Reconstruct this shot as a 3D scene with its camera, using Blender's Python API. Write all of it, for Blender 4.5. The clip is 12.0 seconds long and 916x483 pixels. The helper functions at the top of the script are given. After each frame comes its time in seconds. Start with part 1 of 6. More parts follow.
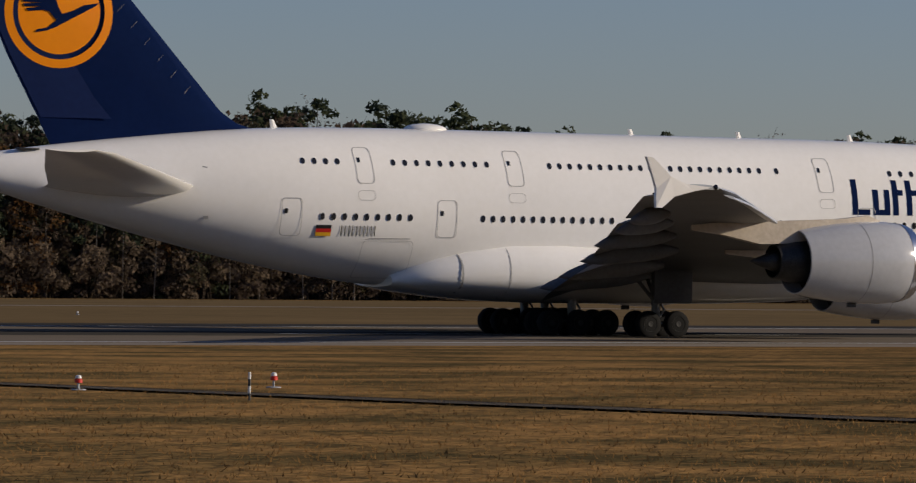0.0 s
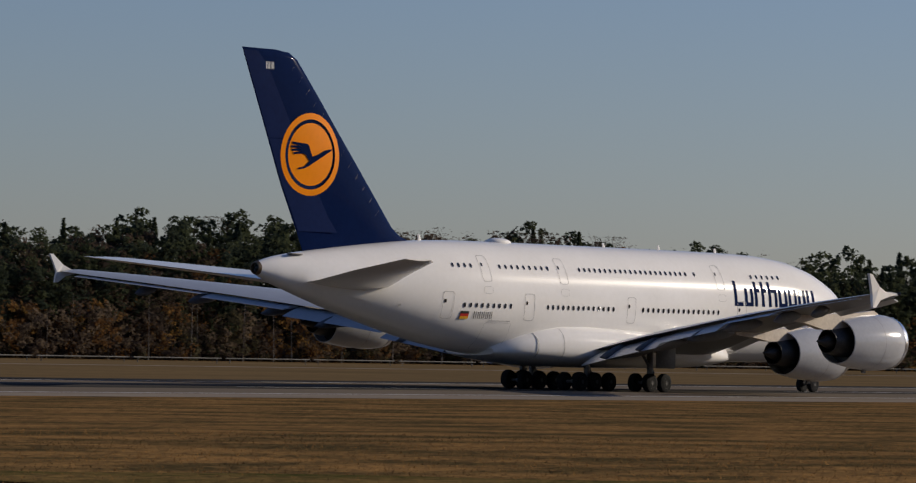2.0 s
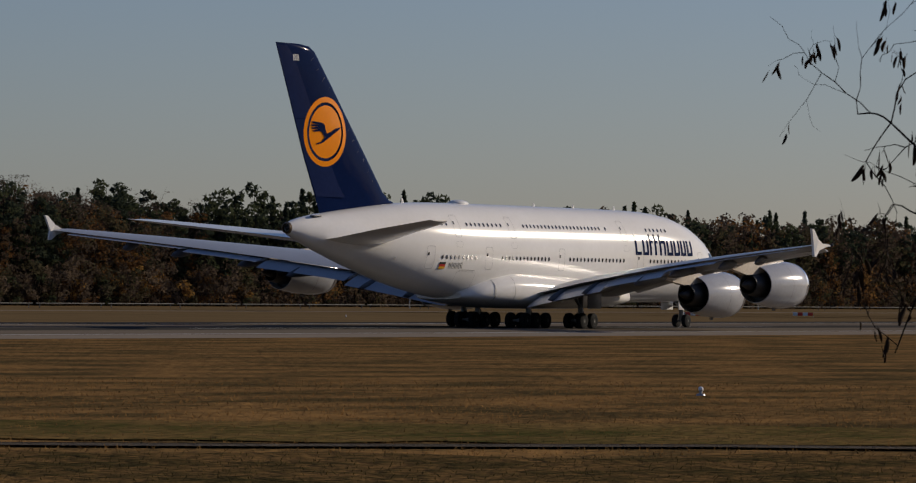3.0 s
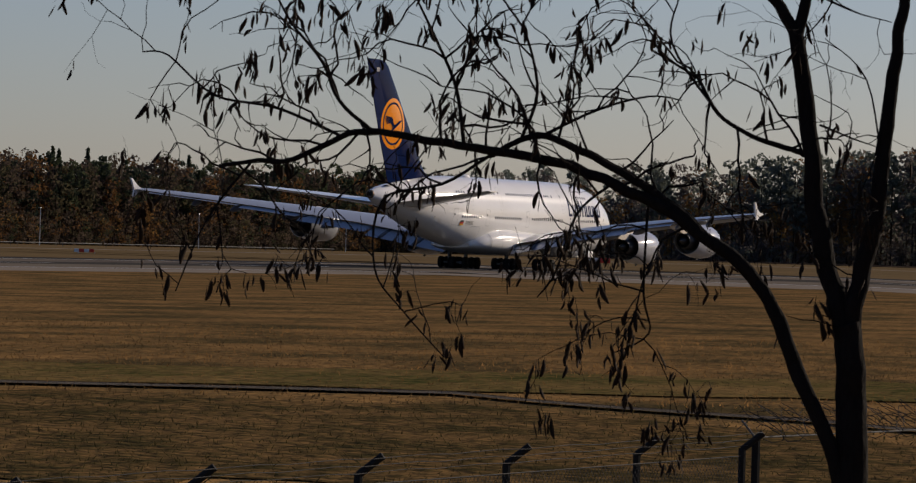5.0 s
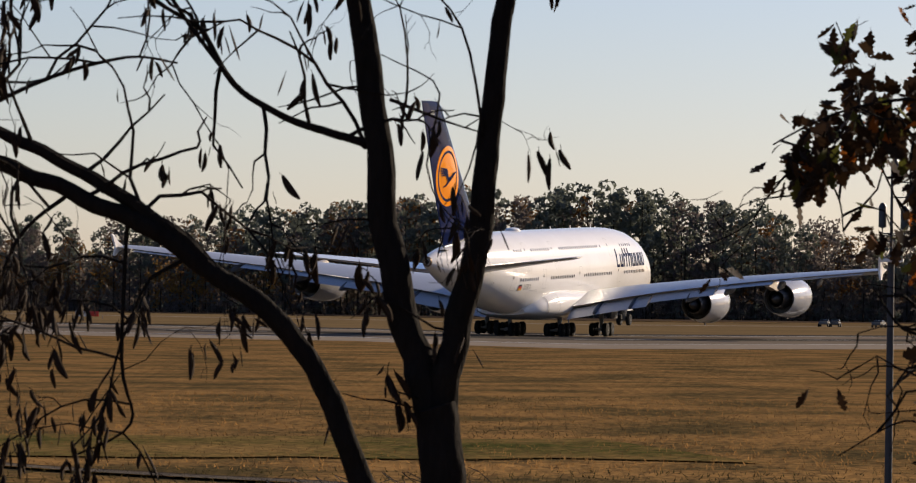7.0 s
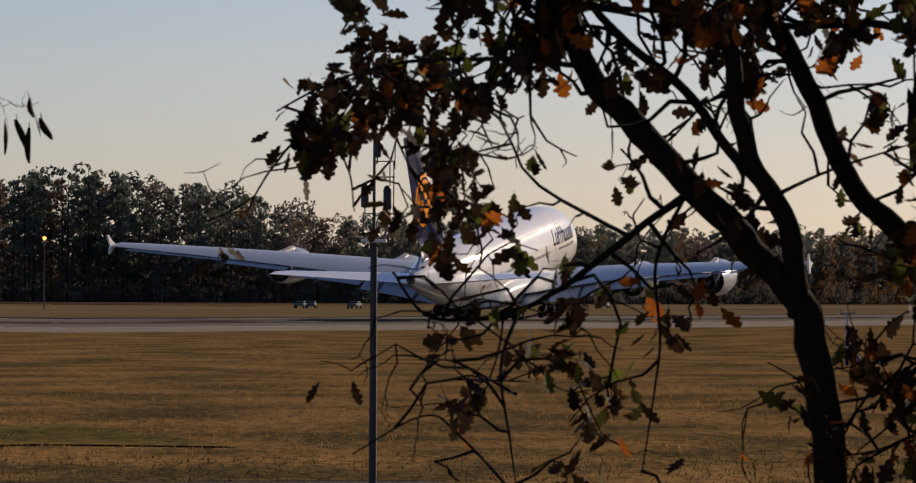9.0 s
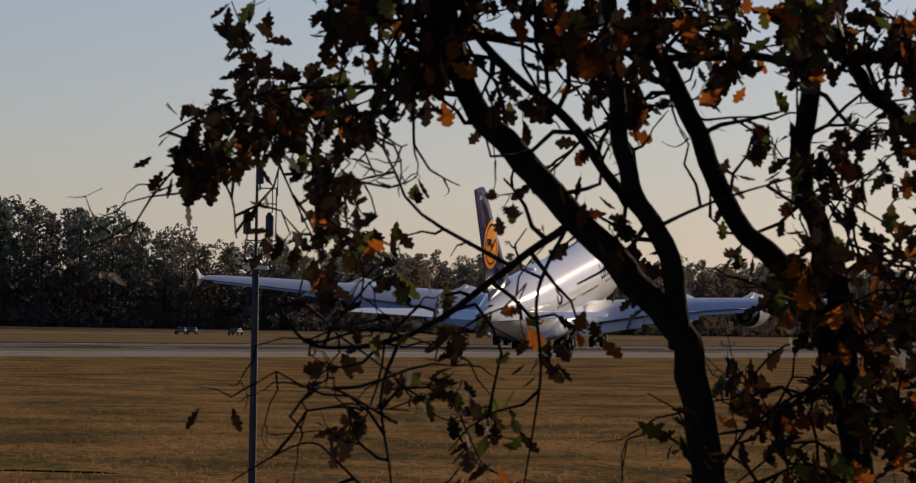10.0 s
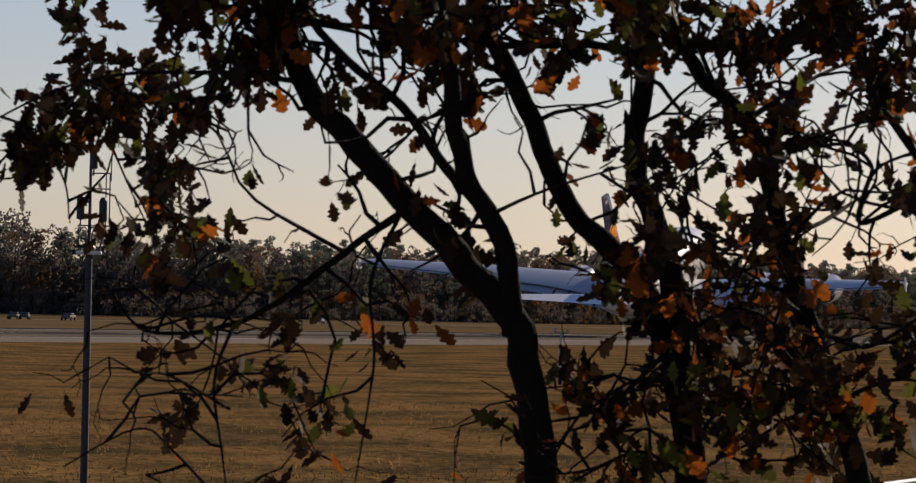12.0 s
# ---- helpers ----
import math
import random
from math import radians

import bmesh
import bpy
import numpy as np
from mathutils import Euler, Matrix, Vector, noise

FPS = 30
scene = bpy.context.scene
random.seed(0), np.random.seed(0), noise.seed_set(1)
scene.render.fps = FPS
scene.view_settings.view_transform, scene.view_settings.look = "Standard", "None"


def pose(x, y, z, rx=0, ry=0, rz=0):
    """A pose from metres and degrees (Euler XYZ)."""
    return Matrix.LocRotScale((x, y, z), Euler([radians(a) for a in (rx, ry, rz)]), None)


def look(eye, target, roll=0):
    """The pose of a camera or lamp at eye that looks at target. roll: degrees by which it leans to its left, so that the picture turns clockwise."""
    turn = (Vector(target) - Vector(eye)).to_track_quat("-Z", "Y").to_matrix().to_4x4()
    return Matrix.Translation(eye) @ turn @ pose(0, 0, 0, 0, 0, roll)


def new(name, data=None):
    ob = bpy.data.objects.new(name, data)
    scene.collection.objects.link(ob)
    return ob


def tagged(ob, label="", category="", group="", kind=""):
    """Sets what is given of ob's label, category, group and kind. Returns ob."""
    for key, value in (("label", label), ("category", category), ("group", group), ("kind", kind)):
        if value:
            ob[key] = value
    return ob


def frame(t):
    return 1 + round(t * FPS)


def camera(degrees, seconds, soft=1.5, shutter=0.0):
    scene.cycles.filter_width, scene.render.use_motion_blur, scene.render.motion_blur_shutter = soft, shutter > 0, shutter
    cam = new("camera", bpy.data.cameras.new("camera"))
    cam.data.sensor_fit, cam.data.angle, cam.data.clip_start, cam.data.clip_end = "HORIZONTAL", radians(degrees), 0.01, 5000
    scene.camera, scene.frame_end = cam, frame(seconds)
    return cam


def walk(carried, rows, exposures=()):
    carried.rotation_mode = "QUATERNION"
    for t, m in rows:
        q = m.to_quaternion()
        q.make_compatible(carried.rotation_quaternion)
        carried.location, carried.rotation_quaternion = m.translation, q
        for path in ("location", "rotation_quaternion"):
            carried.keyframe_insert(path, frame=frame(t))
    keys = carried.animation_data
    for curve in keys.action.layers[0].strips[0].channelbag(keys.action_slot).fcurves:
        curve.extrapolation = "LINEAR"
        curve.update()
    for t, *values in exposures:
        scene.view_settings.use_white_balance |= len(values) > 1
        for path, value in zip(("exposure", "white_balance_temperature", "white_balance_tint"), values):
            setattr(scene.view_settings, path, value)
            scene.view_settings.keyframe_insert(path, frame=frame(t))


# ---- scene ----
FOV = 11.596
cam = camera(FOV, 12.0, soft=1.2, shutter=0.05)
cam.data.dof.use_dof, cam.data.dof.focus_distance, cam.data.dof.aperture_fstop = True, 300.0, 46.0


def aim(x, y, z, bearing, tilt, roll):
    """Camera pose: bearing clockwise from +y, degrees."""
    return pose(x, y, z, 90 + tilt, 0, -bearing) @ pose(0, 0, 0, 0, 0, roll)


# seconds, eye, bearing, tilt, roll
PATH = [
    (0, 0.000, 0.000, 2.932, 27.431, 0.479, 0.535),
    (0.5, 0.000, 0.000, 2.932, 32.405, 0.869, 1.122),
    (1, 0.000, 0.000, 2.932, 39.510, 1.048, 0.660),
    (1.5, 0.000, 0.000, 2.932, 44.940, 1.256, 0.856),
    (2, 0.000, 0.000, 2.932, 49.690, 1.363, 1.105),
    (2.5, 0.000, 0.000, 2.932, 55.001, 0.896, 1.184),
    (2.7, 0.000, 0.000, 2.932, 56.028, 0.786, 0.735),
    (4.3, 0.000, 0.000, 2.932, 63.379, 0.652, 1.049),
    (4.5, 0.000, 0.000, 2.932, 64.494, 0.521, 0.518),
    (5, 0.000, 0.000, 2.932, 66.378, 0.029, 1.551),
    (5.5, 1.275, 0.558, 2.922, 67.452, 0.511, 1.396),
    (6, 2.816, 1.180, 2.917, 69.578, 0.660, 1.124),
    (6.5, 3.883, 1.560, 2.918, 71.682, 0.687, 1.450),
    (7, 4.948, 1.899, 2.914, 72.853, 0.823, 0.836),
    (7.5, 5.822, 2.162, 2.920, 74.503, 0.935, 1.007),
    (7.7, 5.884, 2.178, 2.918, 75.240, 1.113, 0.930),
    (9.3, 5.884, 2.178, 2.918, 80.207, 0.735, 0.754),
    (9.5, 5.884, 2.178, 2.918, 80.207, 0.997, 1.433),
    (10, 5.884, 2.178, 2.918, 81.007, 1.045, 0.966),
    (10.5, 5.884, 2.178, 2.918, 82.002, 0.738, 1.020),
    (11, 5.884, 2.178, 2.918, 82.485, 0.623, 1.123),
    (11.5, 5.884, 2.178, 2.918, 82.832, 0.793, 0.687),
    (12, 5.884, 2.178, 2.918, 83.118, 0.915, 1.221),
]
# seconds, place of the main gear on the ground, heading, nose-up, for the airliner
TAKEOFF = [
    (0, 115.74, 212.67, 0.00, 90.000, 0.00),
    (0.5, 152.12, 212.67, 0.00, 90.000, 0.00),
    (1, 188.70, 212.67, 0.00, 90.000, 0.00),
    (1.5, 225.53, 212.67, 0.00, 90.000, 0.00),
    (2, 262.56, 212.67, 0.00, 90.000, 0.00),
    (2.5, 299.84, 212.67, 0.00, 90.000, 0.00),
    (2.7, 314.94, 212.67, 0.00, 90.000, 0.00),
    (4.3, 438.95, 212.67, 0.00, 90.000, 0.00),
    (4.5, 454.74, 212.67, 0.00, 90.000, 0.00),
    (5, 494.61, 212.67, 0.00, 90.000, 0.00),
    (5.5, 487.87, 192.30, 0.00, 90.148, 0.00),
    (6, 464.67, 166.46, 0.00, 90.522, 0.60),
    (6.5, 458.56, 148.66, 0.00, 90.993, 1.20),
    (7, 445.84, 129.65, 0.00, 91.605, 2.00),
    (7.5, 434.53, 112.01, 0.00, 92.358, 3.10),
    (7.7, 443.61, 109.01, 0.00, 92.635, 3.70),
    (9.3, 524.80, 87.89, 0.00, 94.457, 6.90),
    (9.5, 535.31, 85.33, 0.00, 94.648, 7.10),
    (10, 561.27, 78.97, 0.00, 95.092, 7.80),
    (10.5, 587.16, 72.58, 0.00, 95.499, 8.50),
    (11, 613.16, 66.13, 0.30, 95.876, 8.90),
    (11.5, 639.33, 59.60, 1.00, 96.226, 9.20),
    (12, 665.63, 53.02, 2.20, 96.552, 9.60),
]
# how the field lies: bearing along the straight runway, bearing seen, nearness, eye x, eye y
BEND = [
    (64.494, 64.494, 1.0000, 0.000, 0.000),
    (66.378, 66.378, 1.0000, 0.000, 0.000),
    (67.400, 67.452, 1.1019, 1.275, 0.558),
    (69.204, 69.578, 1.2548, 2.816, 1.180),
    (70.797, 71.682, 1.3861, 3.883, 1.560),
    (71.596, 72.853, 1.5458, 4.948, 1.899),
    (72.611, 74.503, 1.7062, 5.822, 2.162),
    (75.924, 80.207, 1.7279, 5.884, 2.178),
    (77.609, 83.118, 1.7279, 5.884, 2.178),
]
EXPOSURES = [(0.0, 0.1, 6450, 11), (0.5, 0.22, 6300, 11), (1.0, 0.30, 6300, 11), (1.5, 0.28, 6300, 11), (2.5, -0.07, 6450, 11), (4.3, -0.1, 6550, 12), (5.0, 0.12, 6600, 13), (5.5, 0.35, 6700, 14), (6.0, 0.86, 6900, 14),
             (7.0, 0.84, 7100, 14), (7.7, 0.48, 7150, 14), (9.3, 0.38, 7050, 15), (10.5, 0.1, 6950, 14), (11.5, 0.5, 6950, 14), (12.0, 0.42, 7000, 14)]
walk(cam, [(t, aim(*row)) for t, *row in PATH], EXPOSURES)

# ---- light: low autumn sun ahead and to the side, clear hazy sky ----
SUN_BEARING, SUN_HEIGHT = 117.0, 18.0
world = bpy.data.worlds.new("sky")
scene.world = world
world.use_nodes = True
sky = world.node_tree.nodes.new("ShaderNodeTexSky")
sky.sky_type, sky.sun_disc = "NISHITA", False
sky.sun_elevation, sky.sun_rotation = radians(SUN_HEIGHT), radians(SUN_BEARING)
sky.air_density, sky.dust_density, sky.ozone_density = 1.0, 0.35, 3.0
air = world.node_tree.nodes.new("ShaderNodeMix")
air.data_type, air.blend_type = "RGBA", "MULTIPLY"
air.inputs["Factor"].default_value = 1.0
air.inputs["B"].default_value = (0.935, 0.935, 1.19, 1)
world.node_tree.links.new(sky.outputs[0], air.inputs["A"])
world.node_tree.links.new(air.outputs["Result"], world.node_tree.nodes["Background"].inputs[0])
world.node_tree.nodes["Background"].inputs[1].default_value = 0.055
sun = new("sun", bpy.data.lights.new("sun", "SUN"))
sun.data.energy, sun.data.angle, sun.data.color = 3.8, radians(0.6), (1.0, 0.87, 0.70)
away = Vector((math.sin(radians(SUN_BEARING)), math.cos(radians(SUN_BEARING)), math.tan(radians(SUN_HEIGHT))))
sun.matrix_world = look(away * 300, (0, 0, 0))


# ---- materials ----
def material(name, base, rough=0.6, metal=0.0, other=None, scale=3.0, fine=40.0, mix=0.5, bump=0.0, bump_scale=60.0, coat=0.0,
             stretch=(1, 1, 1), per_object=0.0, see_through=0.0, spec=0.5, sharp=0.17, zones=()):
    """A surface of two colours mixed by coarse and fine noise at real size, with relief."""
    m = bpy.data.materials.new(name)
    m.use_nodes = True
    n, link = m.node_tree.nodes, m.node_tree.links
    b = n["Principled BSDF"]
    b.inputs["Roughness"].default_value, b.inputs["Metallic"].default_value = rough, metal
    b.inputs["Coat Weight"].default_value = coat
    b.inputs["Specular IOR Level"].default_value = spec
    b.inputs["Coat Roughness"].default_value = 0.06
    place = n.new("ShaderNodeTexCoord")
    mapping = n.new("ShaderNodeMapping")
    mapping.inputs["Scale"].default_value = stretch
    link.new(place.outputs["Object"], mapping.inputs["Vector"])
    other = other or tuple(c * 0.8 for c in base)
    coarse = n.new("ShaderNodeTexNoise")
    coarse.inputs["Scale"].default_value, coarse.inputs["Detail"].default_value = scale, 5
    small = n.new("ShaderNodeTexNoise")
    small.inputs["Scale"].default_value, small.inputs["Detail"].default_value = fine, 3
    for node in (coarse, small):
        link.new(mapping.outputs[0], node.inputs["Vector"])
    both = n.new("ShaderNodeMath")
    both.operation = "MULTIPLY_ADD"
    link.new(small.outputs["Fac"], both.inputs[0])
    both.inputs[1].default_value = mix
    half = n.new("ShaderNodeMath")
    half.operation = "MULTIPLY"
    half.inputs[1].default_value = 1 - mix
    link.new(coarse.outputs["Fac"], half.inputs[0])
    link.new(half.outputs[0], both.inputs[2])
    ramp = n.new("ShaderNodeValToRGB")
    ramp.color_ramp.elements[0].position, ramp.color_ramp.elements[1].position = 0.5 - sharp, 0.5 + sharp
    ramp.color_ramp.elements[0].color, ramp.color_ramp.elements[1].color = (*base, 1), (*other, 1)
    link.new(both.outputs[0], ramp.inputs[0])
    colour = ramp.outputs[0]
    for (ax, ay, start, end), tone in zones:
        # a tone multiplied in along one direction, with a ragged edge
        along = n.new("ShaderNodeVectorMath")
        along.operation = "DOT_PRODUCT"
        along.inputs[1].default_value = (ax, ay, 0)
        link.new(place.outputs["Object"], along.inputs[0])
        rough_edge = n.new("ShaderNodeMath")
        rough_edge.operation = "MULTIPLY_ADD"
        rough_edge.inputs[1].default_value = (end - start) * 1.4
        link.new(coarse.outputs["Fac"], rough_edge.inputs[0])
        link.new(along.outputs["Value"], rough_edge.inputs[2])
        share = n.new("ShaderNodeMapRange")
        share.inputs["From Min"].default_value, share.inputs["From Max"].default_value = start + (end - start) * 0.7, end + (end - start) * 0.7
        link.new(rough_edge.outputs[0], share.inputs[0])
        toned = n.new("ShaderNodeMix")
        toned.data_type, toned.blend_type = "RGBA", "MULTIPLY"
        toned.inputs["B"].default_value = (*tone, 1)
        link.new(share.outputs[0], toned.inputs["Factor"])
        link.new(colour, toned.inputs["A"])
        colour = toned.outputs["Result"]
    if per_object:
        info = n.new("ShaderNodeNewGeometry")
        shift = n.new("ShaderNodeHueSaturation")
        value = n.new("ShaderNodeMapRange")
        value.inputs["To Min"].default_value, value.inputs["To Max"].default_value = 1 - per_object, 1 + per_object
        link.new(info.outputs["Random Per Island"], value.inputs[0])
        link.new(value.outputs[0], shift.inputs["Value"])
        link.new(colour, shift.inputs["Color"])
        colour = shift.outputs[0]
    link.new(colour, b.inputs["Base Color"])
    if bump:
        relief = n.new("ShaderNodeTexNoise")
        relief.inputs["Scale"].default_value, relief.inputs["Detail"].default_value = bump_scale, 4
        link.new(mapping.outputs[0], relief.inputs["Vector"])
        node = n.new("ShaderNodeBump")
        node.inputs["Strength"].default_value, node.inputs["Distance"].default_value = 0.8, bump
        link.new(relief.outputs["Fac"], node.inputs["Height"])
        link.new(node.outputs[0], b.inputs["Normal"])
    if see_through:
        leaf = n.new("ShaderNodeBsdfTranslucent")
        link.new(colour, leaf.inputs[0])
        blend = n.new("ShaderNodeMixShader")
        blend.inputs[0].default_value = see_through
        link.new(b.outputs[0], blend.inputs[1])
        link.new(leaf.outputs[0], blend.inputs[2])
        link.new(blend.outputs[0], n["Material Output"].inputs[0])
    return m


WHITE = material("white_paint", (0.82, 0.80, 0.765), 0.13, other=(0.76, 0.74, 0.70), scale=0.25, fine=3.0, mix=0.35, spec=0.22)
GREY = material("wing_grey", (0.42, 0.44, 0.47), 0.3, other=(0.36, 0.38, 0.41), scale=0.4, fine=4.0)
# wing grey darkened: the shade under the wing is put into the colour
UNDER_SHADE = material("shaded_wing_grey", (0.12, 0.125, 0.135), 0.45, other=(0.075, 0.078, 0.085), scale=0.5, fine=5.0)
NACELLE = material("nacelle_paint", (0.44, 0.445, 0.46), 0.14, other=(0.39, 0.395, 0.41), scale=0.5, fine=4.0)
LIP = material("bare_metal", (0.75, 0.75, 0.76), 0.22, 1.0, other=(0.66, 0.66, 0.68), scale=1.0, fine=8.0)
HOT = material("burnt_metal", (0.05, 0.048, 0.046), 0.5, 0.6, other=(0.02, 0.02, 0.02), scale=2.0, fine=12.0)
BEIGE = material("pylon_primer", (0.52, 0.45, 0.36), 0.4, other=(0.38, 0.32, 0.25), scale=0.8, fine=5.0)
NAVY = material("navy_paint", (0.0055, 0.0135, 0.055), 0.07, other=(0.0045, 0.011, 0.045), scale=0.3, fine=3.0, spec=0.02)
# fin navy made lighter to stand for the sky reflected in the rudder
RUDDER = material("rudder_sky_sheen", (0.012, 0.022, 0.075), 0.16, other=(0.010, 0.018, 0.062), scale=0.3, fine=3.0, spec=0.06)
ORANGE = material("orange_paint", (0.85, 0.27, 0.01), 0.12, other=(0.8, 0.245, 0.01), scale=0.5, fine=3.0, spec=0.2)
GLASS = material("dark_window", (0.012, 0.013, 0.016), 0.12, other=(0.02, 0.02, 0.024), scale=2.0)
DOOR_LINE = material("door_seal", (0.42, 0.41, 0.40), 0.6, other=(0.34, 0.33, 0.32), scale=3.0)
SEAM = material("seam", (0.22, 0.22, 0.22), 0.6, other=(0.15, 0.15, 0.15), scale=3.0)
TYRE = material("tyre_rubber", (0.012, 0.012, 0.012), 0.85, other=(0.02, 0.02, 0.02), scale=6.0, bump=0.004, spec=0.1)
BRONZE = material("bronze_metal", (0.22, 0.15, 0.09), 0.4, 0.8, other=(0.12, 0.085, 0.055), scale=5.0)
RIM = material("wheel_rim", (0.05, 0.05, 0.05), 0.6, 0.2, other=(0.025, 0.025, 0.025), scale=8.0, spec=0.2)
STRUT = material("gear_strut", (0.28, 0.28, 0.28), 0.45, 0.4, other=(0.12, 0.12, 0.12), scale=5.0)
RED = material("flag_red", (0.55, 0.02, 0.015), 0.4)
GOLD = material("flag_gold", (0.8, 0.42, 0.02), 0.4)
BLACK = material("black_paint", (0.012, 0.012, 0.012), 0.4)
STEEL = material("galvanised_steel", (0.36, 0.37, 0.38), 0.45, 0.7, other=(0.26, 0.27, 0.28), scale=4.0)
# grass golden at one end of the field, multiplied darker and cooler towards the other
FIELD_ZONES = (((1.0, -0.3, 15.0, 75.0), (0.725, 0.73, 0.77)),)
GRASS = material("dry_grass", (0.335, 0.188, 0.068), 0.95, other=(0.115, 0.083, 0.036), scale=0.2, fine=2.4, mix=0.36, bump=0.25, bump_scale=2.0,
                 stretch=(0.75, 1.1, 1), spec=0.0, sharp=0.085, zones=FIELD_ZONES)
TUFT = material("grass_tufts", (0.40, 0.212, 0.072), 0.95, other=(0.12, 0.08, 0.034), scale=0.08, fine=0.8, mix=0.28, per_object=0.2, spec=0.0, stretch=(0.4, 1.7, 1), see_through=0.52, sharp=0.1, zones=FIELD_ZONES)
DARK_TUFT = material("dark_grass_tufts", (0.11, 0.080, 0.032), 0.95, other=(0.055, 0.048, 0.020), scale=0.3, fine=2.0, per_object=0.25, spec=0.0, see_through=0.3)
ROUGH_GRASS = material("rough_olive_grass", (0.165, 0.098, 0.039), 0.95, other=(0.055, 0.043, 0.018), scale=0.45, fine=3.0, bump=0.25, bump_scale=3.0, stretch=(0.8, 0.8, 1), spec=0.0, sharp=0.08)
GREEN = material("green_grass", (0.062, 0.062, 0.020), 0.95, other=(0.20, 0.125, 0.048), scale=0.22, fine=2.2, mix=0.4, stretch=(0.6, 0.9, 1), bump=0.2, bump_scale=2.5, spec=0.0, sharp=0.12)
FAR_GRASS = material("far_grass", (0.20, 0.137, 0.068), 0.95, other=(0.125, 0.088, 0.045), scale=0.03, fine=0.4, bump=0.05, bump_scale=1.0, spec=0.0)
CONCRETE = material("runway_concrete", (0.30, 0.25, 0.192), 1.0, other=(0.215, 0.18, 0.14), scale=0.12, fine=1.5, stretch=(0.4, 1, 1), bump=0.004, bump_scale=6, spec=0.0)
ASPHALT = material("shoulder_asphalt", (0.065, 0.062, 0.058), 0.85, other=(0.045, 0.043, 0.041), scale=0.2, fine=4.0, bump=0.006, bump_scale=20, spec=0.0)
RUBBER = material("rubber_marked_concrete", (0.085, 0.077, 0.066), 0.95, other=(0.06, 0.055, 0.048), scale=0.15, fine=1.0, stretch=(0.2, 1, 1), spec=0.0)
PAVING = material("dark_runway_concrete", (0.205, 0.168, 0.128), 1.0, other=(0.15, 0.124, 0.095), scale=0.12, fine=1.5, stretch=(0.4, 1, 1), bump=0.004, bump_scale=6, spec=0.0)
LINE = material("line_paint", (0.62, 0.61, 0.58), 0.7, other=(0.42, 0.41, 0.38), scale=1.0, fine=8.0, spec=0.1)
GRAVEL = material("track_gravel", (0.135, 0.115, 0.092), 0.95, other=(0.085, 0.072, 0.058), scale=0.5, fine=5.0, bump=0.03, spec=0.0)
GRASS_SHADE = material("track_grass_shade", (0.045, 0.036, 0.026), 0.95, other=(0.075, 0.06, 0.045), scale=0.5, fine=5.0, bump=0.03, spec=0.0)
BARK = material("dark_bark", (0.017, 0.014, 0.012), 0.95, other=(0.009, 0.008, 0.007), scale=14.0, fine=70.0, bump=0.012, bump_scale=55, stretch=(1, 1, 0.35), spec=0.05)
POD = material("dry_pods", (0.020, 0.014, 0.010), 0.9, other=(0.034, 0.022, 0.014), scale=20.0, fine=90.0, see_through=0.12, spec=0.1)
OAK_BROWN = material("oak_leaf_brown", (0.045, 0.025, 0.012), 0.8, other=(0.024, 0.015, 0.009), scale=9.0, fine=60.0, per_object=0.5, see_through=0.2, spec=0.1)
OAK_ORANGE = material("oak_leaf_orange", (0.34, 0.10, 0.013), 0.75, other=(0.18, 0.05, 0.011), scale=9.0, fine=60.0, per_object=0.35, see_through=0.5, spec=0.1)
OAK_GREEN = material("oak_leaf_green", (0.10, 0.105, 0.02), 0.75, other=(0.05, 0.056, 0.014), scale=9.0, fine=60.0, per_object=0.4, see_through=0.4, spec=0.1)
PINE = material("pine_needles", (0.052, 0.064, 0.034), 0.9, other=(0.070, 0.078, 0.042), scale=0.12, fine=1.0, per_object=0.12, spec=0.0, see_through=0.42)
DARK_PINE = material("dark_pine_needles", (0.040, 0.052, 0.036), 0.9, other=(0.052, 0.062, 0.040), scale=0.12, fine=1.0, per_object=0.12, spec=0.0, see_through=0.45)
BROWN_CROWN = material("beech_twigs", (0.105, 0.076, 0.054), 0.9, other=(0.078, 0.060, 0.046), scale=0.1, fine=1.0, per_object=0.12, spec=0.0, see_through=0.45)
# twigs and needles of the far woods, haze mixed into their base colour
HAZED_TWIGS = material("hazed_bare_twigs", (0.135, 0.115, 0.102), 0.9, other=(0.11, 0.095, 0.085), scale=0.05, fine=0.5, per_object=0.1, spec=0.0, see_through=0.5)
HAZED_PINE = material("hazed_pine_needles", (0.11, 0.125, 0.10), 0.9, other=(0.13, 0.14, 0.11), scale=0.05, fine=0.5, per_object=0.1, spec=0.0, see_through=0.40)
RUST_CROWN = material("autumn_foliage", (0.17, 0.088, 0.034), 0.9, other=(0.12, 0.066, 0.03), scale=0.1, fine=1.0, per_object=0.12, spec=0.0, see_through=0.45)
OLIVE_CROWN = material("late_green_foliage", (0.085, 0.072, 0.040), 0.9, other=(0.066, 0.060, 0.036), scale=0.1, fine=1.0, per_object=0.12, spec=0.0, see_through=0.45)
GOLD_CROWN = material("golden_birch_foliage", (0.25, 0.145, 0.045), 0.9, other=(0.19, 0.105, 0.035), scale=0.1, fine=1.0, per_object=0.12, spec=0.0, see_through=0.45)
